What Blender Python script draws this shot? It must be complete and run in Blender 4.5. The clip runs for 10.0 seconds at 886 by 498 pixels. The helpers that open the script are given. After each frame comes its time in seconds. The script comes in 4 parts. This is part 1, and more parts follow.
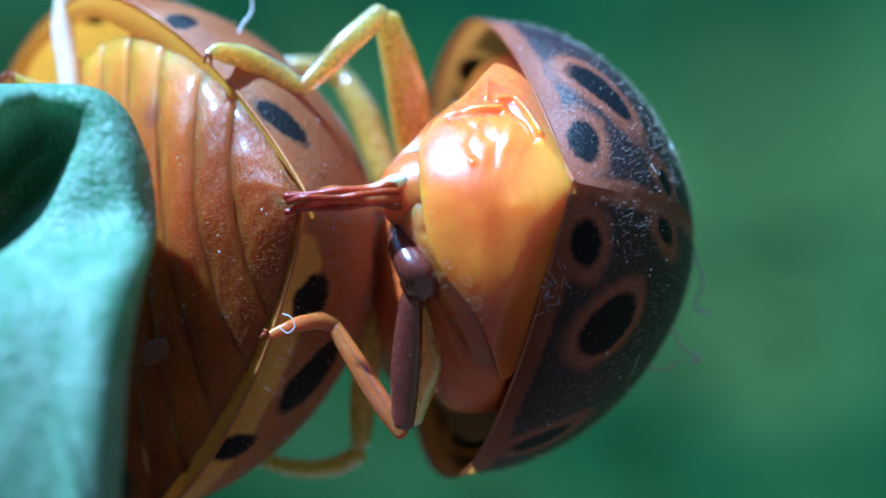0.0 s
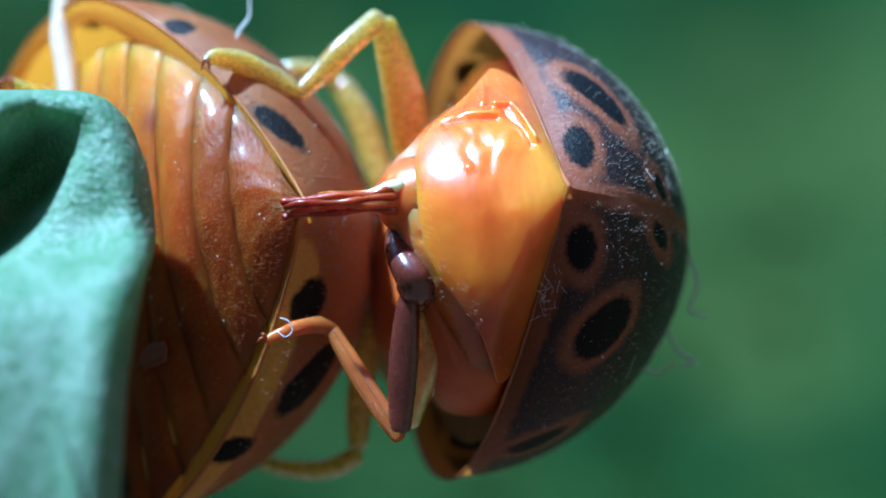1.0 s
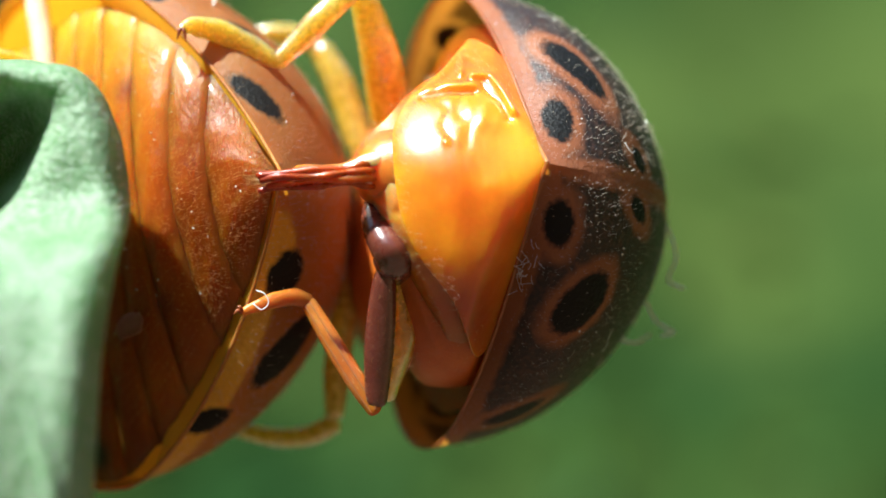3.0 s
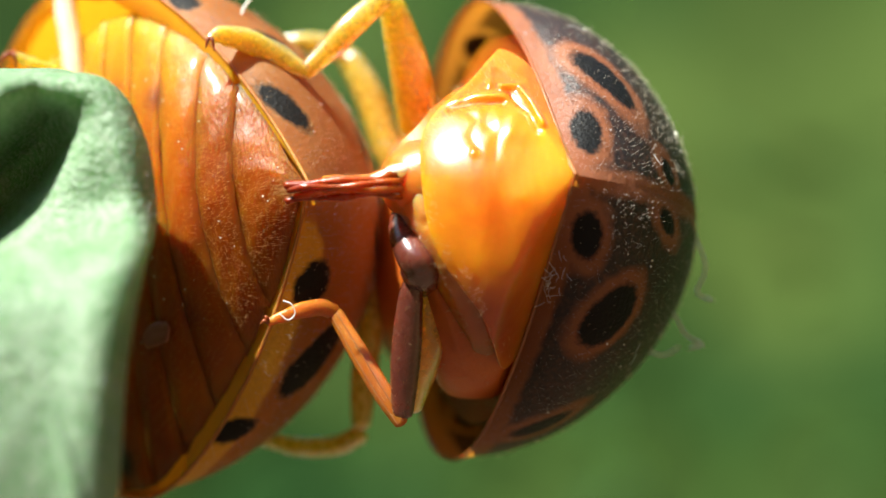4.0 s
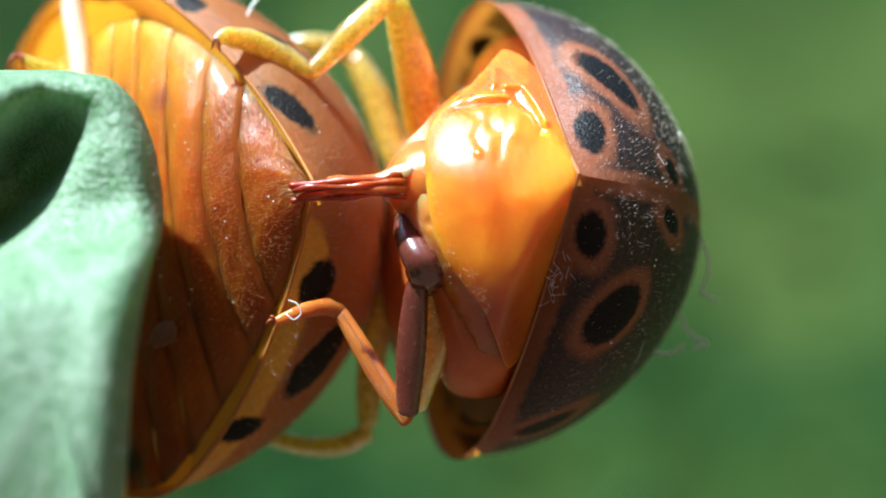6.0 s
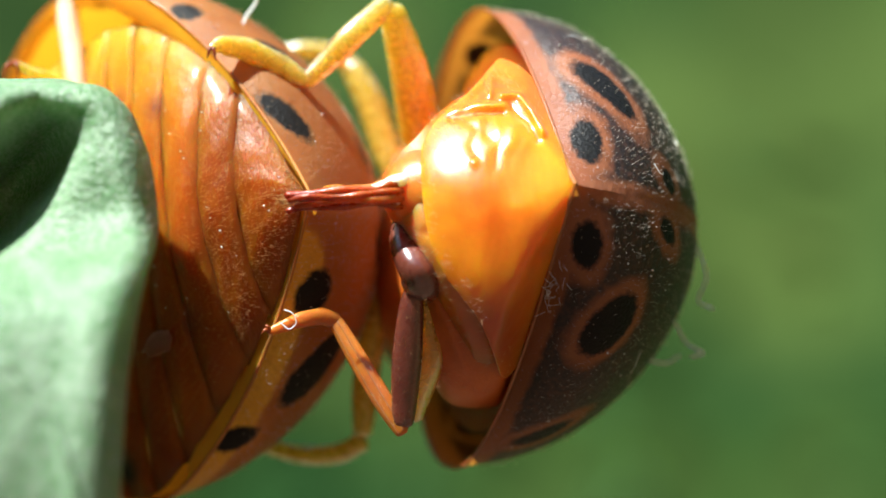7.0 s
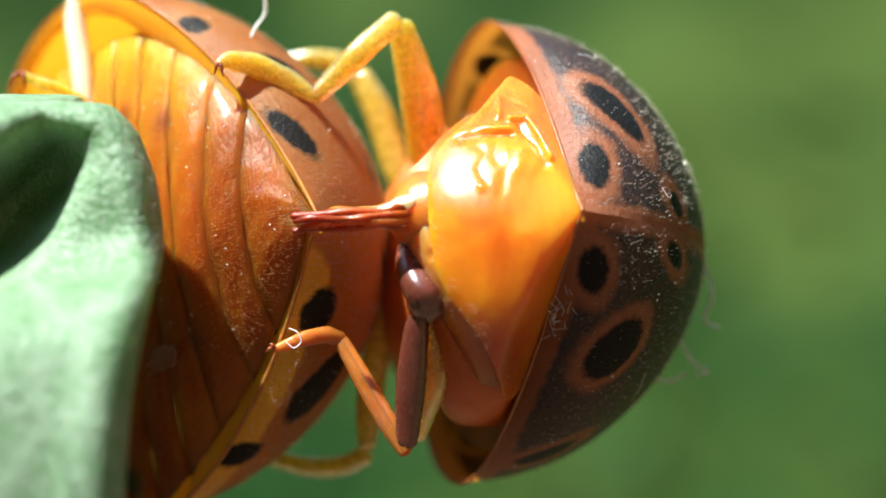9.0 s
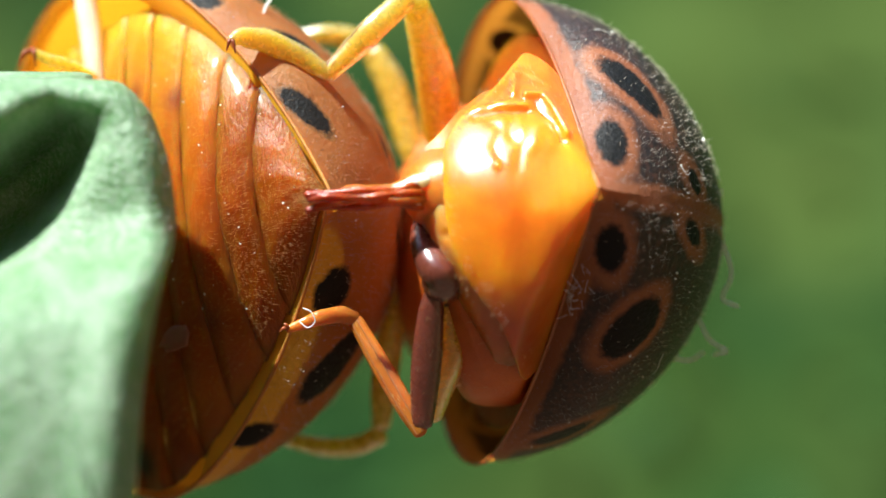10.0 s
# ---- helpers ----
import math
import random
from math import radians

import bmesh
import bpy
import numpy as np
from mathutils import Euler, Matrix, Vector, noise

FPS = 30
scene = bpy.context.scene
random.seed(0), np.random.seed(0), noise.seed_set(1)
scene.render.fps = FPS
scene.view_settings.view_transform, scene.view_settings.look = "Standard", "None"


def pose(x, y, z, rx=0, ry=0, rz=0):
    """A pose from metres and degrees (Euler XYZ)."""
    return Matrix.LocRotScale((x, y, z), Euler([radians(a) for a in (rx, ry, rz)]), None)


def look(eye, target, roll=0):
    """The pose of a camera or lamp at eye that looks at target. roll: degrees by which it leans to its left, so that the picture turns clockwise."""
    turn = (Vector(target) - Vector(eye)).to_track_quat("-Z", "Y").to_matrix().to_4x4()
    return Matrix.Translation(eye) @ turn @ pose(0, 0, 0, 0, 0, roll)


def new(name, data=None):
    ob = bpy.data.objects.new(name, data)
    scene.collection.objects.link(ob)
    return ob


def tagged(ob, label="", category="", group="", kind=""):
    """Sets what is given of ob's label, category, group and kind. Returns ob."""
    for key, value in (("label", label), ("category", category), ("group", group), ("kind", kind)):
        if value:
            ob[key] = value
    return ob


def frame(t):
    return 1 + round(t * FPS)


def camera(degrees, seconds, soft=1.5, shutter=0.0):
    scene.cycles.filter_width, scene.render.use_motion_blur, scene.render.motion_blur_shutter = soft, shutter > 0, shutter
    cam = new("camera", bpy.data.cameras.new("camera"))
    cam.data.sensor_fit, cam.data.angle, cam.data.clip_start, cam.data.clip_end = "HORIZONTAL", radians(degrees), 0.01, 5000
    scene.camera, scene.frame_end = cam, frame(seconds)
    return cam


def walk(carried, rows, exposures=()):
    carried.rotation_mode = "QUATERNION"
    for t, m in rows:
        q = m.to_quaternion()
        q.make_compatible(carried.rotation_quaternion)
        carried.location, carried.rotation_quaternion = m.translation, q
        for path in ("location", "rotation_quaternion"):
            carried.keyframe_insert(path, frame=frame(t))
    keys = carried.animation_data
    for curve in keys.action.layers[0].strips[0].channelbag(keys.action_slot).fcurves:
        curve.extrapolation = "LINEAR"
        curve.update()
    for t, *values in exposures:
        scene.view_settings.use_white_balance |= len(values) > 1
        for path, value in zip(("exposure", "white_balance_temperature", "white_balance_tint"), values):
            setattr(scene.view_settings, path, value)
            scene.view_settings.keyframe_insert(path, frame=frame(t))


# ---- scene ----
cam = camera(28, 10.0, soft=1.6)
cam.data.dof.use_dof = True
cam.data.dof.focus_distance = 0.0221
cam.data.dof.aperture_fstop = 68.0
MM = 0.001


def handheld(x, y, z, rx, ry, rz):
    """A pose of the hand-held camera, its place in millimetres."""
    return pose(x * MM, y * MM, z * MM, rx, ry, rz)


walk(cam, [
    (0.0, handheld(-0.332, -21.978, -1.882, 94.239, 1.369, -1.005)),
    (0.5, handheld(-0.287, -22.084, -1.828, 94.149, 1.645, -1.158)),
    (1.0, handheld(-0.345, -22.154, -1.709, 93.905, 1.417, -1.149)),
    (1.5, handheld(-0.417, -22.113, -1.599, 93.279, 1.463, -1.506)),
    (2.0, handheld(-0.301, -22.162, -1.482, 92.709, 1.302, -1.350)),
    (2.5, handheld(-0.220, -22.141, -1.238, 91.403, 1.212, -1.682)),
    (4.0, handheld(-0.142, -21.993, -0.997, 91.592, 0.752, -0.553)),
    (4.5, handheld(0.009, -22.025, -0.945, 91.377, 0.750, 0.089)),
    (5.0, handheld(0.018, -22.096, -0.954, 91.583, 0.673, 0.002)),
    (5.5, handheld(-0.058, -22.114, -1.058, 91.656, 0.883, -0.141)),
    (7.0, handheld(-0.042, -22.051, -0.877, 91.582, 0.752, -0.276)),
    (7.5, handheld(0.045, -22.003, -0.803, 91.535, 0.514, 0.030)),
    (8.0, handheld(-0.037, -22.093, -0.648, 91.615, 0.441, -0.139)),
    (8.5, handheld(0.058, -22.144, -0.340, 90.952, 0.121, -0.125)),
    (9.0, handheld(0.000, -22.000, 0.000, 90.000, 0.000, 0.000)),
    (9.5, handheld(-0.013, -21.738, 0.145, 89.131, -0.013, 0.480)),
    (10.0, handheld(-0.021, -21.732, 0.059, 89.155, 0.113, 0.440)),
], exposures=[
    (0.0, 1.10, 3600, 0), (0.5, 1.16, 3880, 0), (1.0, 0.98, 3920, 0), (1.4, 0.97, 3900, 0), (2.0, 1.21, 3950, 0), (2.5, 1.41, 4900, 0), (4.0, 1.55, 6250, 3),
    (5.0, 1.48, 5450, 3), (5.5, 1.48, 5000, 3), (7.0, 1.51, 5850, 3), (8.5, 1.51, 6100, 3), (9.0, 1.51, 5850, 3), (10.0, 1.50, 5850, 3),
])

# ---- light ----
SUN = Vector((-0.41, -0.32, 0.86)).normalized()
world = bpy.data.worlds.new("sky")
scene.world = world
world.use_nodes = True
sky = world.node_tree.nodes.new("ShaderNodeTexSky")
sky.sky_type = "NISHITA"
sky.sun_disc = False
sky.sun_elevation = math.asin(SUN.z)
sky.sun_rotation = math.atan2(SUN.x, SUN.y)
bg = world.node_tree.nodes["Background"]
bg.inputs["Strength"].default_value = 0.05
world.node_tree.links.new(sky.outputs[0], bg.inputs["Color"])
sun = new("sun", bpy.data.lights.new("sun", "SUN"))
sun.data.energy = 5.0
sun.data.angle = radians(0.6)
sun.data.color = (1.0, 0.95, 0.87)
sun.matrix_world = look(SUN * 3, (0, 0, 0))

# ---- materials ----


class Nodes:
    """A small writer of node materials."""

    def __init__(self, name):
        self.mat = bpy.data.materials.new(name)
        self.mat.use_nodes = True
        self.tree = self.mat.node_tree
        self.bsdf = self.tree.nodes["Principled BSDF"]
        self.out = self.tree.nodes["Material Output"]
        self.coord = self.tree.nodes.new("ShaderNodeTexCoord").outputs["Object"]

    def node(self, kind, **inputs):
        n = self.tree.nodes.new(kind)
        for key, value in inputs.items():
            self.put(n.inputs[key.replace("_", " ")], value)
        return n

    def put(self, socket, value):
        if isinstance(value, bpy.types.NodeSocket):
            self.tree.links.new(value, socket)
        else:
            socket.default_value = value

    def noise(self, per_mm, detail=4.0, rough=0.55, stretch=None):
        vec = self.coord
        if stretch:
            m = self.node("ShaderNodeMapping", Vector=vec)
            m.inputs["Scale"].default_value = stretch
            vec = m.outputs[0]
        return self.node("ShaderNodeTexNoise", Vector=vec, Scale=per_mm * 1000, Detail=detail, Roughness=rough).outputs["Fac"]

    def ramp(self, fac, *stops):
        n = self.node("ShaderNodeValToRGB", Fac=fac)
        els = n.color_ramp.elements
        while len(els) < len(stops):
            els.new(0.5)
        for e, (p, c) in zip(els, stops):
            e.position = p
            e.color = (*c, 1) if isinstance(c, tuple) else (c, c, c, 1)
        return n.outputs["Color"]

    def mix(self, fac, a, b, how="MIX"):
        n = self.tree.nodes.new("ShaderNodeMix")
        n.data_type, n.blend_type = "RGBA", how
        self.put(n.inputs[0], fac)
        for s, v in ((n.inputs[6], a), (n.inputs[7], b)):
            self.put(s, (*v, 1) if isinstance(v, tuple) else v)
        return n.outputs[2]

    def math(self, op, a, b=0.0, c=0.0):
        n = self.tree.nodes.new("ShaderNodeMath")
        n.operation = op
        for s, v in zip(n.inputs, (a, b, c)):
            self.put(s, v)
        return n.outputs[0]

    def attr(self, name):
        n = self.tree.nodes.new("ShaderNodeAttribute")
        n.attribute_name = name
        return n.outputs["Fac"]

    def bump(self, height, depth_mm, strength=1.0):
        n = self.node("ShaderNodeBump", Height=height, Distance=depth_mm * MM, Strength=strength)
        self.tree.links.new(n.outputs[0], self.bsdf.inputs["Normal"])
        return n.outputs[0]

    def set(self, **inputs):
        for key, value in inputs.items():
            if isinstance(value, tuple) and len(value) == 3 and "Radius" not in key:
                value = (*value, 1)
            self.put(self.bsdf.inputs[key.replace("_", " ")], value)
        return self

    def flesh(self, weight, scale_mm, radius):
        self.bsdf.subsurface_method = "RANDOM_WALK"
        return self.set(Subsurface_Weight=weight, Subsurface_Scale=scale_mm * MM, Subsurface_Radius=radius)

    def thin(self, colour, amount):
        """Lets part of the light through a thin shell."""
        t = self.node("ShaderNodeBsdfTranslucent", Color=colour)
        m = self.node("ShaderNodeMixShader", Fac=amount)
        self.tree.links.new(self.bsdf.outputs[0], m.inputs[1])
        self.tree.links.new(t.outputs[0], m.inputs[2])
        self.tree.links.new(m.outputs[0], self.out.inputs["Surface"])
        return self


def cuticle(name, dark, mid, light, rough=0.25, flesh=0.6, radius=(1.0, 0.35, 0.06), scale=0.45, wrinkle=0.006, ridges=None, coat=0.3, mottle=0.6, gloss=0.17, folds=0.0, spec=0.5):
    n = Nodes(name)
    big = n.ramp(n.noise(0.7, 3), (0.3, dark), (0.5, mid), (0.72, light))
    fine = n.ramp(n.noise(14, 5), (0.3, 0.78), (0.7, 1.0))
    col = n.mix(mottle, big, fine, "MULTIPLY")
    # Painted light and shade: paler glow areas; darker low ends, plus real spots
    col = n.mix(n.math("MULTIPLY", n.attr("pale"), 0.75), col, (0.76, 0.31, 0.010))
    col = n.mix(n.math("MULTIPLY", n.attr("stain_shade"), 0.85), col, (0.15, 0.024, 0.007))
    col = n.mix(n.attr("cream"), col, (0.80, 0.58, 0.34))
    col = n.mix(n.attr("blot"), col, (0.012, 0.008, 0.006))
    n.set(Base_Color=col, Roughness=n.math("MULTIPLY_ADD", n.noise(9, 3), 0.22, rough - 0.08), IOR=1.5)
    n.flesh(flesh, scale, radius)
    n.set(Specular_IOR_Level=spec, Coat_Weight=coat, Coat_Roughness=gloss, Coat_IOR=1.5)
    h = n.math("MULTIPLY", n.noise(26, 4, stretch=ridges), wrinkle / 0.1)
    if folds:
        h = n.math("ADD", h, n.math("MULTIPLY", n.noise(1.7, 2, stretch=(1, 0.6, 1.6)), folds / 0.1))
    n.bump(h, 0.1)
    return n


def shell(name, base_dark, base_light, field, spot, through_colour, amount, rough=0.38, speck=0.55):
    n = Nodes(name)
    base = n.mix(n.ramp(n.noise(0.9, 4), (0.32, 0.0), (0.68, 1.0)), base_dark, base_light)
    base = n.mix(n.math("MULTIPLY", n.noise(30, 3), 0.4), base, (0.30, 0.13, 0.06))
    wob = n.math("MULTIPLY_ADD", n.noise(11, 6, 0.7), 0.30, -0.15)
    blur = n.math("MULTIPLY_ADD", n.noise(5, 5), 0.22, -0.11)
    f = n.math("ADD", n.attr("field"), blur)
    fm = n.ramp(f, (0.42, 0.0), (0.56, 1.0))
    tone = n.mix(n.ramp(n.noise(13, 5, 0.7), (0.46, 0.0), (0.64, speck)), field, tuple(0.5 * c + 0.02 for c in base_dark))
    base = n.mix(fm, base, tone)
    s = n.math("ADD", n.attr("spot"), wob)
    sm = n.ramp(s, (0.43, 0.0), (0.56, 1.0))
    col = n.mix(sm, base, spot)
    n.set(Base_Color=col, Roughness=n.math("MULTIPLY_ADD", n.noise(12, 4), 0.25, rough - 0.1), IOR=1.5)
    n.set(Specular_IOR_Level=n.math("MULTIPLY_ADD", sm, -0.22, 0.3))
    n.flesh(0.2, 0.1, (1.0, 0.6, 0.3))
    pits = n.node("ShaderNodeTexVoronoi", Vector=n.coord, Scale=14000.0).outputs["Distance"]
    h = n.math("ADD", n.math("MULTIPLY", pits, 0.6), n.noise(30, 4))
    n.bump(h, 0.014)
    lit = n.mix(sm, n.mix(fm, through_colour, tuple(0.6 * c for c in through_colour)), (0.01, 0.008, 0.006))
    veil = n.math("MULTIPLY", n.math("MULTIPLY_ADD", fm, -0.7, 1.0), n.math("MULTIPLY_ADD", sm, -0.95, 1.0))
    n.thin(lit, n.math("MULTIPLY", veil, amount))
    return n.mat


ORANGE = cuticle("orange_cuticle", (0.54, 0.095, 0.002), (0.69, 0.18, 0.003), (0.83, 0.32, 0.006), rough=0.36, flesh=1.0, scale=1.1, radius=(1.0, 0.36, 0.02), coat=1.0, gloss=0.2, folds=0.04, wrinkle=0.003, mottle=0.3, spec=0.2).mat
FLAP = cuticle("russet_flap", (0.50, 0.10, 0.010), (0.62, 0.15, 0.014), (0.72, 0.22, 0.02), rough=0.3, flesh=1.0, scale=0.9, radius=(1.0, 0.34, 0.05), coat=0.4, gloss=0.16, folds=0.05, mottle=0.4).mat
SIDE = cuticle("russet_cuticle", (0.46, 0.085, 0.01), (0.58, 0.13, 0.012), (0.68, 0.19, 0.015), rough=0.4, flesh=0.2, scale=0.5, coat=0.1, wrinkle=0.01).mat
BROWN = cuticle("brown_cuticle", (0.21, 0.036, 0.002), (0.31, 0.068, 0.003), (0.41, 0.11, 0.005), rough=0.32, flesh=1.0, scale=1.6, radius=(1.0, 0.40, 0.05), wrinkle=0.02, ridges=(1, 0.25, 1), coat=0.16, gloss=0.16, folds=0.05, spec=0.2).mat
AMBER = cuticle("amber_leg", (0.80, 0.34, 0.025), (0.90, 0.44, 0.035), (0.95, 0.54, 0.07), rough=0.24, flesh=1.0, radius=(1.0, 0.9, 0.3), scale=1.1, wrinkle=0.001, mottle=0.04, coat=0.8, gloss=0.1, folds=0.02).set(Transmission_Weight=0.45).mat
RUSSET = cuticle("russet_leg", (0.28, 0.07, 0.010), (0.38, 0.115, 0.014), (0.50, 0.18, 0.024), rough=0.2, flesh=0.8, radius=(1.0, 0.45, 0.1), coat=0.35, gloss=0.09, folds=0.02, spec=0.3).mat
MAROON = cuticle("maroon_cuticle", (0.08, 0.018, 0.012), (0.12, 0.030, 0.018), (0.18, 0.05, 0.025), rough=0.25, flesh=0.2, radius=(1.0, 0.3, 0.1), coat=1.0, gloss=0.13, folds=0.012, wrinkle=0.003).mat
GARNET = cuticle("garnet_tube", (0.14, 0.012, 0.003), (0.24, 0.03, 0.005), (0.42, 0.08, 0.008), rough=0.25, flesh=0.6, coat=0.25, spec=0.3).mat
RUBY = cuticle("ruby_tube", (0.34, 0.03, 0.004), (0.46, 0.055, 0.006), (0.6, 0.11, 0.01), rough=0.25, flesh=1.0, scale=0.6, coat=0.3, gloss=0.12, spec=0.3).mat
CREAM = cuticle("pale_membrane", (0.7, 0.5, 0.32), (0.8, 0.62, 0.44), (0.85, 0.72, 0.58), rough=0.4, flesh=0.7, radius=(1, 0.7, 0.4)).mat
CLAW = cuticle("dark_claw", (0.12, 0.02, 0.008), (0.2, 0.04, 0.01), (0.3, 0.08, 0.02), rough=0.35, flesh=0.1, coat=0.0, spec=0.3).mat
RIM = cuticle("tan_margin", (0.30, 0.10, 0.02), (0.38, 0.14, 0.03), (0.46, 0.19, 0.04), rough=0.4, flesh=0.4, coat=0.15, spec=0.25).mat
MARGIN = cuticle("brown_margin", (0.2, 0.05, 0.01), (0.3, 0.09, 0.02), (0.4, 0.14, 0.03), rough=0.3, flesh=0.3, coat=0.5).mat
# Yellow field colour of the orange shell: light through its lower rim, painted on
SHELL_A = shell("orange_shell", (0.31, 0.135, 0.04), (0.45, 0.235, 0.08), (0.74, 0.38, 0.03), (0.014, 0.013, 0.012), (1.0, 0.44, 0.012), 0.45, speck=0.15)
SHELL_B = shell("sooty_shell", (0.20, 0.066, 0.030), (0.31, 0.125, 0.065), (0.022, 0.021, 0.021), (0.012, 0.012, 0.012), (0.9, 0.36, 0.03), 0.26, 0.32)


def plain(name, colour, rough=0.5, vary=0.3, per_mm=8):
    n = Nodes(name)
    c = n.mix(n.noise(per_mm, 4), tuple(v * (1 - vary) for v in colour), tuple(min(1, v * (1 + vary)) for v in colour))
    n.set(Base_Color=c, Roughness=rough)
    return n


HAIR = plain("pale_hair", (0.5, 0.34, 0.18), 0.3).thin((0.6, 0.4, 0.18, 1), 0.4).mat
HAIR_GREY = plain("grey_hair", (0.78, 0.70, 0.58), 0.25).thin((0.7, 0.6, 0.45, 1), 0.4).mat
HAIR_PALE = plain("silvery_hair", (0.6, 0.33, 0.12), 0.25).thin((0.6, 0.32, 0.1, 1), 0.5).mat
DUST = plain("pale_dust", (0.8, 0.76, 0.66), 0.6).mat
FLAKE = plain("pale_flake", (0.34, 0.13, 0.07), 0.3).thin((0.5, 0.25, 0.15, 1), 0.4).mat
FIBRE = plain("white_fibre", (0.85, 0.86, 0.8), 0.5).thin((0.9, 0.92, 0.85, 1), 0.5).mat


def leaf_material():
    n = Nodes("pale_leaf")
    big = n.ramp(n.noise(0.45, 4), (0.3, (0.065, 0.175, 0.045)), (0.7, (0.13, 0.255, 0.095)))
    cells = n.node("ShaderNodeTexVoronoi", Vector=n.coord, Scale=9000.0).outputs["Distance"]
    vein = n.node("ShaderNodeTexVoronoi", Vector=n.coord, Scale=620.0)
    vein.feature = "DISTANCE_TO_EDGE"
    v = n.ramp(vein.outputs["Distance"], (0.0, 1.0), (0.10, 0.0))
    wax = n.ramp(n.noise(2.6, 6, 0.65), (0.35, 0.0), (0.8, 0.55))
    specks = n.ramp(n.noise(19, 3, 0.6), (0.47, 0.0), (0.58, 0.8))
    col = n.mix(n.ramp(cells, (0.0, 0.0), (0.8, 0.35)), big, (0.16, 0.31, 0.14))
    col = n.mix(wax, col, (0.34, 0.44, 0.32))
    col = n.mix(specks, col, (0.37, 0.46, 0.32))
    col = n.mix(n.math("MULTIPLY", v, 0.4), col, (0.40, 0.52, 0.36))
    n.set(Base_Color=col, Roughness=n.math("MULTIPLY_ADD", n.noise(6, 4), 0.25, 0.34), IOR=1.45)
    n.flesh(0.15, 0.2, (0.5, 1.0, 0.3))
    h = n.math("ADD", n.math("MULTIPLY", cells, 0.8), n.math("ADD", n.noise(4, 5), n.math("MULTIPLY", v, 0.5)))
    h = n.math("ADD", h, n.math("MULTIPLY", n.noise(20, 3), 1.2))
    n.bump(h, 0.024)
    n.thin((0.14, 0.5, 0.02, 1), 0.26)
    return n.mat


LEAF = leaf_material()


def foliage_material(name, a, b, c):
    n = Nodes(name)
    rnd = n.node("ShaderNodeNewGeometry").outputs["Random Per Island"]
    col = n.ramp(rnd, (0.0, a), (0.5, b), (1.0, c))
    patch = n.node("ShaderNodeTexNoise", Vector=n.coord, Scale=40.0, Detail=4.0).outputs["Fac"]
    col = n.mix(n.math("MULTIPLY", patch, 0.5), col, b)
    n.set(Base_Color=col, Roughness=0.7, Specular_IOR_Level=0.15)
    n.thin((0.13, 0.27, 0.03, 1), 0.5)
    return n.mat


FOLIAGE = foliage_material("green_foliage", (0.028, 0.07, 0.012), (0.035, 0.085, 0.02), (0.06, 0.12, 0.035))
def bank_material():
    n = Nodes("leafy_bank")
    big = n.node("ShaderNodeTexNoise", Vector=n.coord, Scale=5.5, Detail=3.0).outputs["Fac"]
    small = n.node("ShaderNodeTexNoise", Vector=n.coord, Scale=38.0, Detail=4.0).outputs["Fac"]
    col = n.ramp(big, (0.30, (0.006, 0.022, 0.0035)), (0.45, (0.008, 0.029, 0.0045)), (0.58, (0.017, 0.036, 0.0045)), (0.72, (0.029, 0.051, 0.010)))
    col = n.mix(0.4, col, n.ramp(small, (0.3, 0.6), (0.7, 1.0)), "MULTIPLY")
    # Sunny patches are painted into the slope's colour as brighter olive.
    col = n.mix(n.attr("sunny_tint"), col, (0.042, 0.065, 0.012))
    # Unseen camera side, tinted brown to bounce warm fill light
    col = n.mix(n.attr("earth"), col, (0.15, 0.085, 0.04))
    n.set(Base_Color=col, Roughness=0.9, Specular_IOR_Level=0.1)
    return n.mat


BANK = bank_material()
STEM = plain("green_stem", (0.16, 0.28, 0.09), 0.45, per_mm=1).mat
# Out of view; brown so that the light it bounces is warm
SOIL = plain("earthy_ground", (0.065, 0.036, 0.018), 0.9, 0.5, 0.02).mat

# ---- mesh writers (millimetres) ----


def mesh_of(name, verts, faces, mat, smooth=True, attrs=None):
    me = bpy.data.meshes.new(name)
    me.from_pydata([(v[0] * MM, v[1] * MM, v[2] * MM) for v in verts], [], faces)
    me.validate()
    me.materials.append(mat)
    me.polygons.foreach_set("use_smooth", [smooth] * len(me.polygons))
    for key, values in (attrs or {}).items():
        a = me.attributes.new(key, "FLOAT", "POINT")
        a.data.foreach_set("value", np.asarray(values, dtype=np.float32))
    me.update()
    return me


def part(name, shape, mat, parent, label="", attrs=None, smooth=True):
    """One mesh under a thing or a part, its points in the thing's own millimetres."""
    ob = new(name, mesh_of(name, shape[0], shape[1], mat, smooth, attrs))
    ob.parent = parent
    return tagged(ob, label)


def empty(name, m=None):
    ob = new(name)
    ob.empty_display_size = 0.001
    if m is not None:
        ob.matrix_world = m
    return ob


def grid(points, wrap=False):
    """Quads over an array of rows of points."""
    n, m = points.shape[:2]
    faces = []
    for i in range(n - 1):
        for j in range(m if wrap else m - 1):
            k = (j + 1) % m
            faces.append((i * m + j, i * m + k, (i + 1) * m + k, (i + 1) * m + j))
    return points.reshape(-1, 3), faces


def join(*shapes):
    verts, faces = [], []
    for v, f in shapes:
        k = len(verts)
        verts.extend([tuple(p) for p in v])
        faces.extend([tuple(i + k for i in q) for q in f])
    return np.array(verts), faces


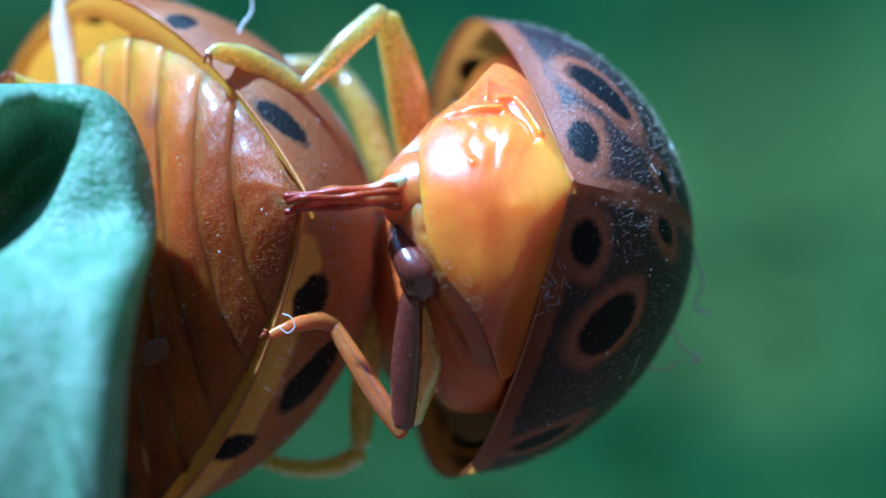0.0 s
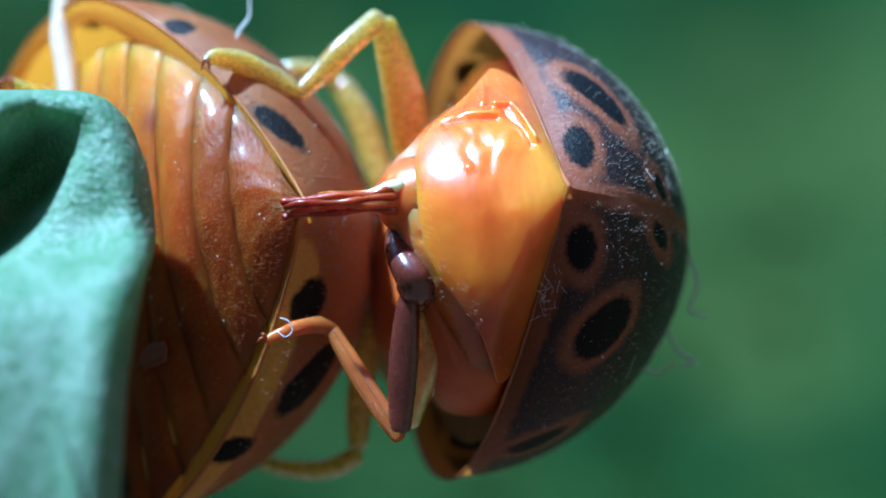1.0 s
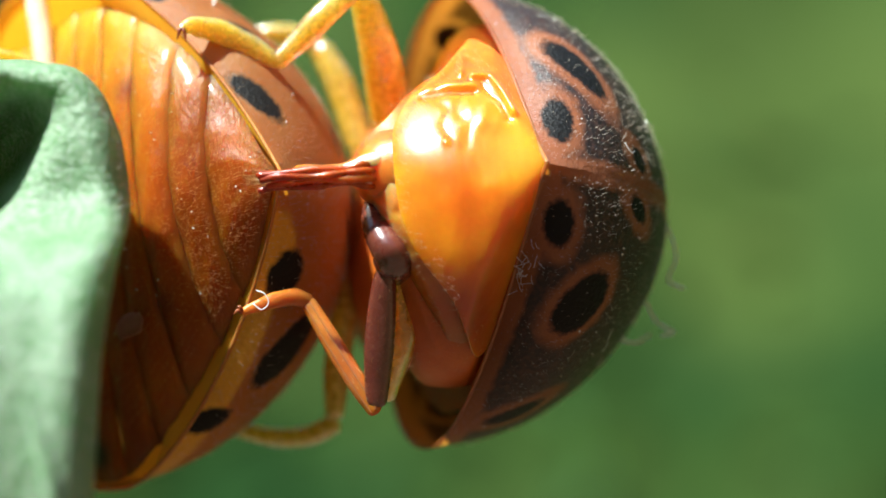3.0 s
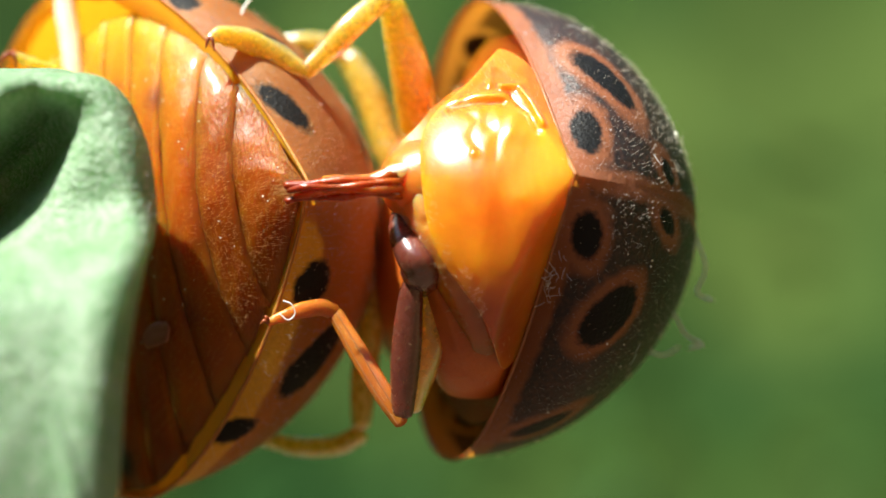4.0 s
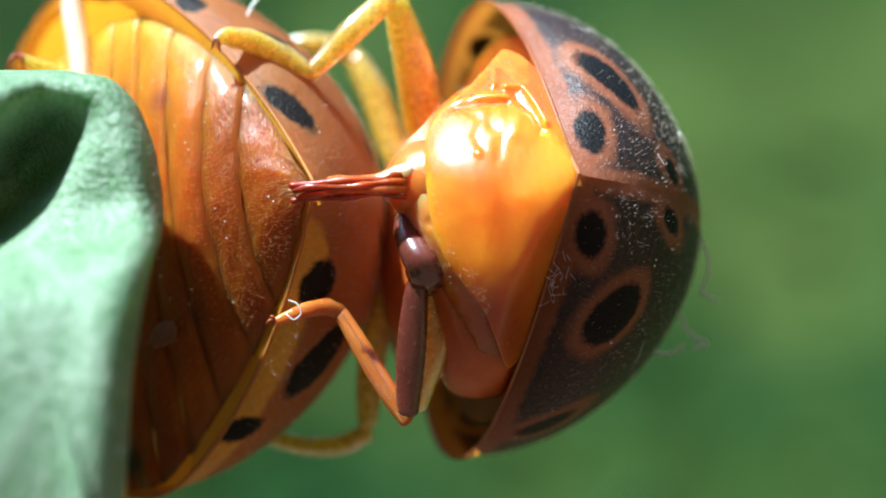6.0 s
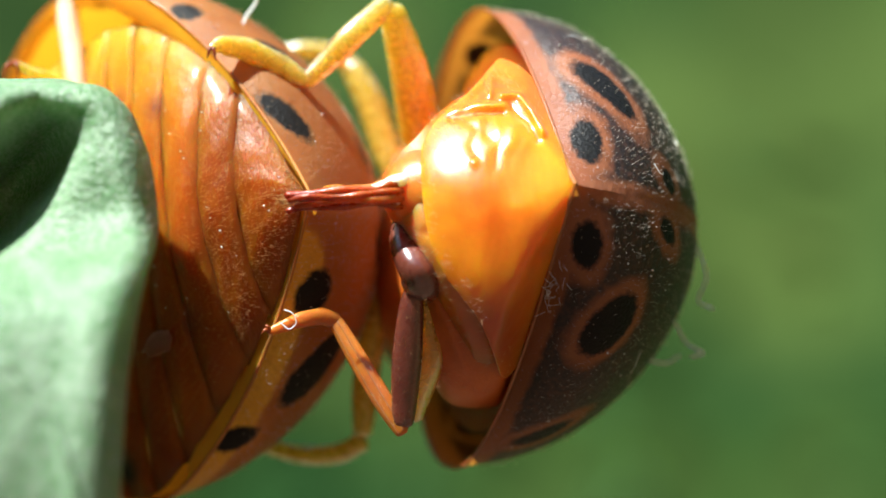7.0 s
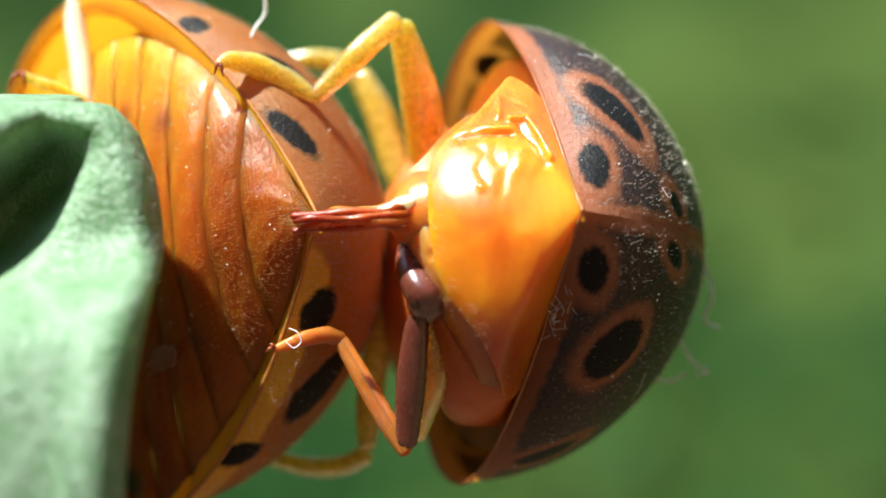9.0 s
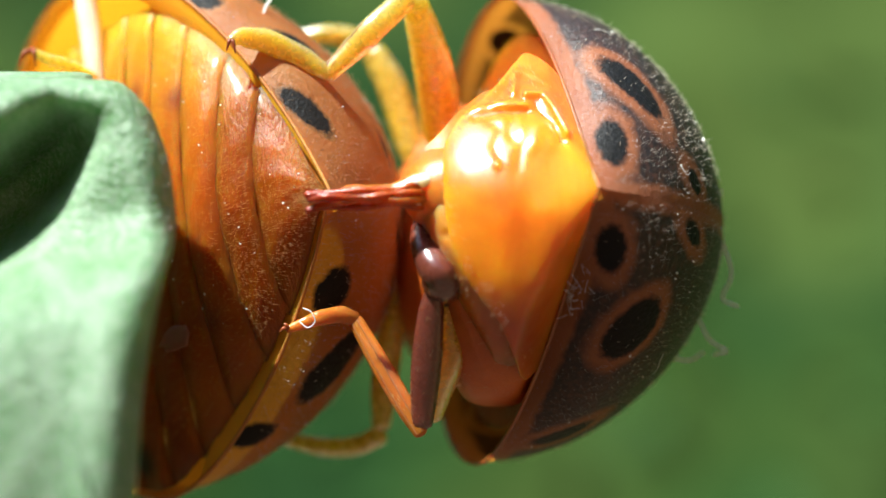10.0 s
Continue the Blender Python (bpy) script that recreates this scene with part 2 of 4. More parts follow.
def spline(ctrl, n):
    """Catmull-Rom through rows of numbers."""
    c = np.array(ctrl, float)
    c = np.vstack([2 * c[0] - c[1], c, 2 * c[-1] - c[-2]])
    out = []
    for t in np.linspace(0, len(ctrl) - 1 - 1e-6, n):
        i = int(t)
        u = t - i
        p0, p1, p2, p3 = c[i:i + 4]
        out.append(0.5 * (2 * p1 + (p2 - p0) * u + (2 * p0 - 5 * p1 + 4 * p2 - p3) * u * u + (3 * p1 - p0 - 3 * p2 + p3) * u ** 3))
    return np.array(out)


def limb(ctrl, flat=1.0, side=(0, 1, 0), rings=22, seg=14, caps=True, rough=0.0):
    """A swept body through rows x, y, z, radius; side: the direction in which it is flattened."""
    s = spline(ctrl, rings)
    pts, rad = s[:, :3], np.maximum(s[:, 3], 0.004)
    tan = np.gradient(pts, axis=0)
    tan /= np.linalg.norm(tan, axis=1)[:, None]
    w = np.array(side, float)
    rows = []
    for i, (p, t, r) in enumerate(zip(pts, tan, rad)):
        b = w - t * (w @ t)
        b /= np.linalg.norm(b)
        a = np.cross(t, b)
        ang = np.linspace(0, 2 * np.pi, seg, endpoint=False)
        k = 1 + rough * np.sin(3 * ang + i * 0.9)
        rows.append(p + (np.cos(ang) * k)[:, None] * a * r + (np.sin(ang) * k)[:, None] * b * r * flat)
    if caps:
        for end, sgn in ((0, -1), (-1, 1)):
            ring, c, t, r = rows[end], pts[end], tan[end], rad[end]
            extra = [c + sgn * t * r * flat * math.sin(q) + (ring - c) * math.cos(q) for q in (0.5, 1.0, 1.45)]
            rows = (extra[::-1] + rows) if end == 0 else (rows + extra)
    return grid(np.array(rows), wrap=True)


def needles(roots, normals, lean, length, width, rng, spread=0.35):
    """Fine hairs, each a slim three-sided spike."""
    verts, faces = [], []
    for p, nrm in zip(roots, normals):
        d = nrm * 0.45 + np.asarray(lean) + rng.normal(0, spread, 3)
        d /= np.linalg.norm(d)
        a = np.cross(d, nrm + rng.normal(0, 0.2, 3))
        a /= np.linalg.norm(a) + 1e-9
        b = np.cross(d, a)
        ln = length * rng.uniform(0.6, 1.3)
        k = len(verts)
        bend = p + d * ln + np.asarray(lean) * ln * 0.3
        for ang in (0, 2.1, 4.2):
            verts.append(p - nrm * 0.01 + (a * math.cos(ang) + b * math.sin(ang)) * width)
        verts.append(bend)
        faces += [(k, k + 1, k + 3), (k + 1, k + 2, k + 3), (k + 2, k, k + 3)]
    return np.array(verts), faces


def inside(parent):
    """World millimetres into the own millimetres of a thing."""
    m = parent.matrix_world.inverted()
    return lambda p: tuple(m @ (Vector(p[:3]) * MM) / MM) + tuple(p[3:])


# ---- beetles ----


def dome(shape, rows=70, cols=110):
    """Half of a domed wing-case pair: rows from the rim to the crown, columns from tail to head, b >= 0. The rim ends in a point at the tail."""
    la, lb, h, q, lh, drop, p, m = shape
    ang = np.linspace(0, 1, cols) ** 1.1 * np.pi
    sn = np.sin(ang)
    tail = ang < np.pi / 2
    cusp = -la * np.clip(1 - np.abs(sn) ** q, 0, 1) ** (1 / p)
    oval = -la * 0.97 * np.cos(ang)
    head = -lh * np.cos(ang)
    f = (np.linspace(0, 1, rows) ** 1.15)[:, None] * np.pi / 2
    w = np.exp(-f / 0.12)
    a = np.where(tail, cusp * w + oval * (1 - w), head)
    c = np.cos(f) ** m
    flare = 1 + 0.015 * np.exp(-f / 0.03)
    b = lb * sn * c * flare
    z = h * np.sin(f) + drop * sn ** 2 * np.cos(f) - 0.035 * np.exp(-((b / 0.05) ** 2)) * np.sin(f) ** 0.3
    return np.stack([a * c * flare, b, z], 2)


def grain(p, r, rng):
    """A small angular crumb."""
    c = np.array([(1, 0, 0), (-1, 0, 0), (0, 1, 0), (0, -1, 0), (0, 0, 1), (0, 0, -1)], float)
    c = c * rng.uniform(0.5, 1.3, (6, 1)) + rng.normal(0, 0.2, (6, 3))
    return p + c * r, [(0, 2, 4), (2, 1, 4), (1, 3, 4), (3, 0, 4), (2, 0, 5), (1, 2, 5), (3, 1, 5), (0, 3, 5)]


def oval(points, seg):
    """Signed distance, roughly, to an oval spot that reaches a little past the two ends of seg."""
    a, b, r = np.array(seg[:3]), np.array(seg[3:6]), seg[6]
    d = (b - a) / 2
    half = np.linalg.norm(d)
    d /= half
    q = points - (a + b) / 2
    u = q @ d
    v = np.linalg.norm(q - u[:, None] * d, axis=1)
    return (np.sqrt((u / (half + r * 1.1)) ** 2 + (v / (r * 1.12)) ** 2) - 1) * r


def normals_of(g):
    du = np.gradient(g, axis=1)
    dv = np.gradient(g, axis=0)
    n = np.cross(du, dv)
    return n / (np.linalg.norm(n, axis=2)[:, :, None] + 1e-9)


def elytron(beetle, shape, side, spots, mat, label, rings=False, hairs=2500, seed=1):
    g = dome(shape)
    g[:, :, 1] *= side
    flat = g.reshape(-1, 3)
    d = np.min([oval(flat, s) for s in spots], axis=0)
    spot = np.clip(0.5 - d / 0.4, 0, 1)
    edge = np.linalg.norm(np.diff(g, axis=0, prepend=g[:1]), axis=2).cumsum(axis=0).reshape(-1)
    if rings:
        ring = np.minimum(np.minimum(d - 0.13, edge - 0.32), np.abs(flat[:, 1]) - 0.16)
        field = np.clip(0.5 + ring / 0.7, 0, 1)
    else:
        # Rim band of the lower case: sun shining through, painted as yellow
        field = np.clip(0.5 + (0.42 - edge) / 0.6, 0, 1) * (side < 0) * np.clip(-flat[:, 1] / 0.8, 0, 1)
    v, f = grid(g)
    if side > 0:
        f = [q[::-1] for q in f]
    ob = part("elytron", (v, f), mat, beetle, label, {"spot": spot, "field": field})
    edge_line = [(*p, 0.026) for p in g[0, ::4]]
    part("rolled_margin", limb(edge_line, 1, (0, 0, 1), rings=120, seg=8), MARGIN if rings else RIM, ob, "thin dark rolled margin" if rings else "thin tan rolled margin")
    nrm = normals_of(g)
    if (nrm[30, 55] @ g[30, 55]) < 0:
        nrm = -nrm
    rng = np.random.default_rng(seed)
    i = rng.integers(1, g.shape[0] - 8, hairs)
    j = rng.integers(2, g.shape[1] - 2, hairs)
    keep = rng.random(hairs) < np.linalg.norm(g[i, j, :2], axis=1) / 3.2
    keep &= (d.reshape(g.shape[:2])[i, j] > 0.02) | (rng.random(hairs) < 0.22)
    i, j = i[keep], j[keep]
    jit = rng.normal(0, 0.02, (len(i), 3))
    tagged(part("pubescence", needles(g[i, j] + jit, nrm[i, j], (-0.9, 0, 0), 0.052, 0.0032, rng), HAIR_GREY if rings or side < 0 else HAIR, ob, "short pale downy hairs"), kind="stuff")
    grains, lint = [], []
    for q in range(45):
        a, b = int(rng.integers(2, 55)), int(rng.integers(4, 75))
        grains.append(grain(g[a, b] + nrm[a, b] * 0.012, rng.uniform(0.007, 0.02) * (1 + 0.7 * (q % 9 == 0)), rng))
    part("dust_grain", join(*grains), DUST, ob, "scattered pale dust grains", smooth=False)["kind"] = "stuff"
    for q in range(3):
        a, b = int(rng.integers(4, 40)), int(rng.integers(8, 60))
        p, w = g[a, b], rng.normal(0, 1, 3)
        w -= nrm[a, b] * (w @ nrm[a, b])
        w /= np.linalg.norm(w)
        e = np.cross(w, nrm[a, b])
        ln = rng.uniform(0.12, 0.3)
        lint.append(limb([(*(p + w * ln * t + e * ln * 0.4 * math.sin(3.5 * t + q) + nrm[a, b] * (0.02 + 0.03 * math.sin(4 * t))), 0.0045) for t in (0, 0.35, 0.7, 1.0)], 1, rings=10, seg=5))
    if rings and side < 0:
        spot_at = np.array(inside(beetle)((1.43, -0.21, -0.82)))
        row, col = np.unravel_index(np.argmin(np.linalg.norm(g - spot_at, axis=2)), g.shape[:2])
        for q in range(26):
            a, b = max(2, int(row + rng.normal(0, 2.2))), max(4, int(col + rng.normal(0, 1.8)))
            w = rng.normal(0, 1, 3)
            w -= nrm[a, b] * (w @ nrm[a, b])
            w /= np.linalg.norm(w)
            ln = rng.uniform(0.06, 0.16)
            lint.append(limb([(*(g[a, b] + w * ln * t + nrm[a, b] * (0.015 + 0.03 * math.sin(3 * t))), 0.0035) for t in (0, 0.5, 1.0)], 1, rings=6, seg=4))
    part("lint", join(*lint), FIBRE, ob, "curled white lint")["kind"] = "stuff"
    return ob


def epipleuron(ob, shape, side, width, mat, label):
    """The flat ledge under the rim of a wing case, from the rolled margin inwards."""
    rim = dome(shape)[0] * (1, side, 1)
    tan = np.gradient(rim, axis=0)
    inward = np.column_stack([-tan[:, 1], tan[:, 0], np.zeros(len(rim))])
    inward /= np.linalg.norm(inward, axis=1)[:, None] + 1e-9
    inward *= np.where((inward * -rim).sum(axis=1) < 0, -1, 1)[:, None]
    w = np.interp(rim[:, 0], *width)[:, None]
    rows = [rim + inward * w * t + np.array((0, 0, 0.015 - 0.03 * math.sin(math.pi * t) + 0.04 * t * t)) * np.minimum(1, w / 0.3) for t in np.linspace(0, 1, 9)]
    rows += [rows[-1] + np.array((0, 0, 0.05)) * k for k in (1, 3)]
    keep = np.arange(2, len(rim) - 12)
    return part("epipleuron", grid(np.array(rows)[:, keep]), mat, ob, label)


def hindwing_fillers(beetle, shape, mat):
    """Fillers for the folded hind wings, added to stop sun leaking through the wing cases, each half a brown dome a
    little smaller than its case.
    """
    for side in (1, -1):
        g = dome(shape, rows=26, cols=60)
        g *= np.where(g[:, :, :1] < 0, 0.955, 0.82) * (1, 0, 0) + np.array((0, 0.85 * side, 0.9))
        g[:, :, 2] = np.maximum(g[:, :, 2], 0.0) + 0.1
        base = g[0]
        floor = np.stack([base, base * (0.5, 0.5, 1), base * (0.02, 0.02, 1)])
        part("hindwing_filler", join(grid(g), grid(floor)), mat, beetle, "brownish filler for the folded hind wing, blocks leaking sun")


def sternite(beetle, shape, a0, a1, height, mat, label="", lift=0.05, cols=48, rows=18):
    """One belly plate between the lengths a0 (tail side) and a1, arched across, its tail edge raised over the next."""
    la, lb, h, q, lh, drop, p, m = shape
    g = np.zeros((rows, cols, 3))
    for i, t in enumerate(np.linspace(0, 1, rows)):
        for j, u in enumerate(np.linspace(-1, 1, cols)):
            a = a0 + (a1 - a0) * t + 0.10 * abs(u) ** 2.2
            if a < 0:
                half = lb * max(0.0, 1 - (min(1, -a / la)) ** p) ** (1 / q)
            else:
                half = lb * math.sqrt(max(0.05, 1 - (min(a, lh) / lh) ** 2))
            half *= float(np.interp(a, (-3.4, -2.5, -1.5, 0.0), (0.995, 0.97, 0.88, 0.80) if u > 0 else (0.98, 0.93, 0.90, 0.985)))
            arch = max(0.0, 1 - abs(u) ** 2.0) ** 0.9
            fold = 0.08 * math.sin(math.pi * t) ** 0.8 * (1 - u * u) ** 0.5 + lift * (1 - t) ** 1.5 - lift * 0.2 * math.exp(-((t - 1) / 0.1) ** 2)
            edge = lift * 0.8 if t == 0 else 0
            wave = 0.012 * math.sin(7 * u + 3 * a0) + 0.008 * math.sin(17 * u + 9 * t)
            g[i, j] = (a, half * u, drop * (half * u / lb) ** 2 - 0.02 - height * arch * min(1, max(0.0, (a + 3.3) / 1.3)) ** 0.8 - fold + edge + wave)
    v, f = grid(g)
    stain_shade = np.zeros(len(v))
    for sa, sb, r in ((-1.42, 1.52, 0.2), (-1.6, -1.35, 0.22), (-0.6, 1.75, 0.15), (-0.75, -1.6, 0.18)):
        stain_shade = np.maximum(stain_shade, np.exp(-(((v[:, 0] - sa) ** 2 + (v[:, 1] - sb) ** 2) / r ** 2)))
    blot = np.clip(1.6 - 1.2 * np.hypot((v[:, 0] - 0.33) / 0.3, (v[:, 1] + 3.1) / 0.24), 0, 1)
    # Upper side paler amber: pale side skin plus sunlit glow put into the colour
    side = np.tile(np.linspace(-1, 1, cols), rows)
    pale = np.clip((side - 0.15) / 0.8, 0, 1) ** 1.3 * np.clip((v[:, 0] + 2.7) / 1.3, 0.05, 1)
    ob = part("sternite", (v, f), mat, beetle, label, {"stain_shade": stain_shade, "pale": pale, "blot": blot})
    nrm = -normals_of(g)
    if nrm[5, 20, 2] > 0:
        nrm = -nrm
    rng = np.random.default_rng(int(a0 * 100) + 900)
    i, j = rng.integers(2, rows - 1, 1500), rng.integers(3, cols - 3, 1500)
    jit = rng.normal(0, 0.03, (1500, 3)) * (1, 1, 0)
    tagged(part("pubescence", needles(g[i, j] + jit, nrm[i, j], (-1.5, 0, 0), 0.07, 0.0028, rng, 0.1), HAIR_PALE, ob, "short pale downy hairs"), kind="stuff")
    crumbs = []
    for q in range(9):
        a, b = int(rng.integers(2, rows - 2)), int(rng.integers(4, cols - 4))
        crumbs.append(grain(g[a, b] + nrm[a, b] * 0.012, rng.uniform(0.008, 0.02), rng))
    part("dust_grain", join(*crumbs), DUST, ob, "scattered pale dust grains", smooth=False)["kind"] = "stuff"
    return ob


def leg(beetle, joints, radii, mats, flat=0.65, claws=True, hairs=170, seed=5, label="", ridges=()):
    """Femur, tibia, tarsus and claws through points in world millimetres: hip, bend, knee, mid-shin, ankle, toe line."""
    to = inside(beetle)
    fem = [to((*p, r)) for p, r in zip(joints["femur"], radii["femur"])]
    tib = [to((*p, r)) for p, r in zip(joints["tibia"], radii["tibia"])]
    depth = tuple(beetle.matrix_world.to_3x3().inverted() @ Vector((0.1, 1, 0.1)))
    base = part("femur", limb(fem, flat, depth), mats[0], beetle, label)
    shin = part("tibia", limb(tib, flat, depth), mats[1], beetle)
    dv = np.array(depth) / np.linalg.norm(depth)
    for off in ridges:
        line = spline(tib, 10)
        tan = np.gradient(line[:, :3], axis=0)
        tan /= np.linalg.norm(tan, axis=1)[:, None]
        across = np.cross(tan, dv)
        line = [(*(p[:3] + a * p[3] * off - dv * p[3] * flat * math.sqrt(1 - off * off)), 0.011) for p, a in zip(line, across)]
        part("shin_ridge", limb(line, 1, rings=24, seg=6), MARGIN, shin, "dark ridge along the shin")
    rng = np.random.default_rng(seed)
    for owner, line in ((base, fem), (shin, tib)):
        s = spline(line, hairs)
        nr = rng.normal(0, 1, (hairs, 3))
        nr /= np.linalg.norm(nr, axis=1)[:, None]
        step = s[-1, :3] - s[0, :3]
        step /= np.linalg.norm(step)
        nr -= (nr @ step)[:, None] * step
        nr /= np.linalg.norm(nr, axis=1)[:, None]
        tagged(part("pubescence", needles(s[:, :3] + nr * s[:, 3:] * flat, nr, step * 0.7, 0.085, 0.003, rng), HAIR, owner, "short pale downy hairs"), kind="stuff")
    if "tarsus" in joints:
        tar = [to((*p, r)) for p, r in zip(joints["tarsus"], radii["tarsus"])]
        foot = part("tarsus", limb(tar, 0.7, depth, rough=0.06), mats[1], beetle)
        if claws:
            end = np.array(joints["tarsus"][-1])
            for dx, dz in claws:
                c = [to((*(end + np.array(o)), r)) for o, r in (((0, 0, 0), 0.035), ((dx * 0.5, -0.05, dz * 0.4 + 0.03), 0.026), ((dx, -0.06, dz), 0.008))]
                part("claw", limb(c, 1, rings=10, seg=8), CLAW, foot, "dark red hooked claw")


def female_beetle():
    m = pose(-3.871 * MM, 2.6 * MM, 0.006 * MM, 86.83, 7.698, 132.444)
    be = tagged(empty("beetle", m), "orange-brown spotted plant ladybird clinging behind a curled leaf", "beetle", "mating beetles")
    bpy.context.view_layer.update()
    shape = (3.37, 3.566, 2.886, 1.004, 4.5, -0.666, 1.807, 0.892)
    upper = [(-2.77, 1.3, 0.06, -3.06, 0.85, 0.34, 0.15), (-2.41, 2.16, 0.28, -2.52, 1.96, 0.69, 0.12), (-1.61, 2.79, -0.29, -1.75, 2.73, -0.2, 0.13),
             (-2.68, 0.73, 1.58, -2.72, 0.41, 1.64, 0.1), (0.8, 2.75, 0.5, 1.2, 2.5, 0.9, 0.36), (0.3, 1.2, 2.4, 0.6, 1.0, 2.5, 0.25)]
    lower = [(-2.83, -1.34, 0.21, -2.96, -1.12, 0.31, 0.2), (-2.22, -2.38, 0.30, -2.55, -1.9, 0.75, 0.25), (-1.41, -2.93, -0.37, -1.66, -2.87, -0.17, 0.15),
             (-2.68, -0.52, 1.66, -2.54, -0.81, 1.73, 0.08), (0.2, -3.2, -0.1, 0.5, -3.1, 0.1, 0.22), (0.3, -1.2, 2.4, 0.6, -1.0, 2.5, 0.25)]
    case = elytron(be, shape, 1, upper, SHELL_A, "orange-brown wing case with black oval spots", hairs=9000, seed=11)
    epipleuron(case, shape, 1, ((-3.3, -2.6, -2.0, -1.0, 1.5), (0.06, 0.2, 0.40, 0.42, 0.12)), LEDGE, "glowing yellow ledge under the rim")
    case = elytron(be, shape, -1, lower, SHELL_A, "translucent wing case with black oval spots, rim glow painted yellow", hairs=9000, seed=12)
    epipleuron(case, shape, -1, ((-3.3, -2.8, -2.2, -1.2, -0.7), (0.1, 0.3, 0.5, 0.45, 0.02)), LEDGE, "yellow ledge under the rim")
    hindwing_fillers(be, shape, WING)
    cuts = (-3.42, -2.6, -2.15, -1.5, -0.9, -0.3, 0.35, 1.1, 2.0)
    for i in range(8):
        sternite(be, shape, cuts[i], cuts[i + 1] + 0.05, 0.8, BROWN, lift=0.06)
    # thorax and head end, mostly hidden by the leaf
    part("thorax", limb([(2.2, 0, 0.35, 1.9), (3.2, 0, 0.5, 1.95), (4.2, 0, 0.6, 1.5)], 0.62, side=(0, 0, 1), rings=14, seg=28), BROWN, be)
    part("pronotum", limb([(3.9, 0, 1.0, 1.7), (4.6, 0, 0.8, 1.5), (5.1, 0, 0.65, 1.0)], 0.5, side=(0, 0, 1), rings=14, seg=28), SHELL_PLAIN, be)
    part("head", limb([(4.9, 0, 0.4, 0.8), (5.4, 0, 0.3, 0.85), (5.8, 0, 0.2, 0.5)], 0.75, side=(0, 0, 1), rings=12, seg=22), BROWN, be)
    to = inside(be)
    part("femur", limb([to(p) for p in ((-5.05, 2.9, 4.0, 0.17), (-5.12, 2.75, 3.3, 0.16), (-5.02, 2.6, 2.6, 0.15), (-4.9, 2.4, 1.7, 0.13))], 0.8), CREAM, be, "pale pinkish leg segment")
    return be


WING = cuticle("brown_membrane", (0.30, 0.08, 0.01), (0.42, 0.13, 0.015), (0.5, 0.18, 0.02), rough=0.4, flesh=0.0, coat=0.1).thin((0.9, 0.42, 0.04, 1), 0.3).mat
LEDGE = cuticle("yellow_ledge", (0.72, 0.33, 0.015), (0.82, 0.42, 0.02), (0.88, 0.5, 0.04), rough=0.4, flesh=0.5, scale=0.5, radius=(1.0, 0.6, 0.08), coat=0.2, mottle=0.4).thin((1.0, 0.6, 0.02, 1), 0.4).mat
SHELL_PLAIN = cuticle("orange_plate", (0.4, 0.13, 0.03), (0.5, 0.18, 0.04), (0.56, 0.23, 0.05), rough=0.35, flesh=0.4).mat


def ring_of(ctrl, n):
    """A closed smooth outline through a few points."""
    c = spline([ctrl[-1], *ctrl, ctrl[0], ctrl[1]], n * (len(ctrl) + 2) // len(ctrl) + 1)
    step = (len(c) - 1) / (len(ctrl) + 2)
    k = np.linspace(step, step * (len(ctrl) + 1), n, endpoint=False)
    return np.stack([np.interp(k, np.arange(len(c)), c[:, i]) for i in range(2)], 1)


def creased(x, z, creases):
    """Height of soft ridges (or grooves, where negative) that run along short lines; each: points, width, height."""
    h = np.zeros_like(x)
    for line, width, height in creases:
        best = np.full_like(x, 9.0)
        for (x0, z0), (x1, z1) in zip(line[:-1], line[1:]):
            dx, dz = x1 - x0, z1 - z0
            t = np.clip(((x - x0) * dx + (z - z0) * dz) / (dx * dx + dz * dz + 1e-9), 0, 1)
            best = np.minimum(best, np.hypot(x - x0 - t * dx, z - z0 - t * dz))
        h += height * np.exp(-(best / width) ** 2)
    return h


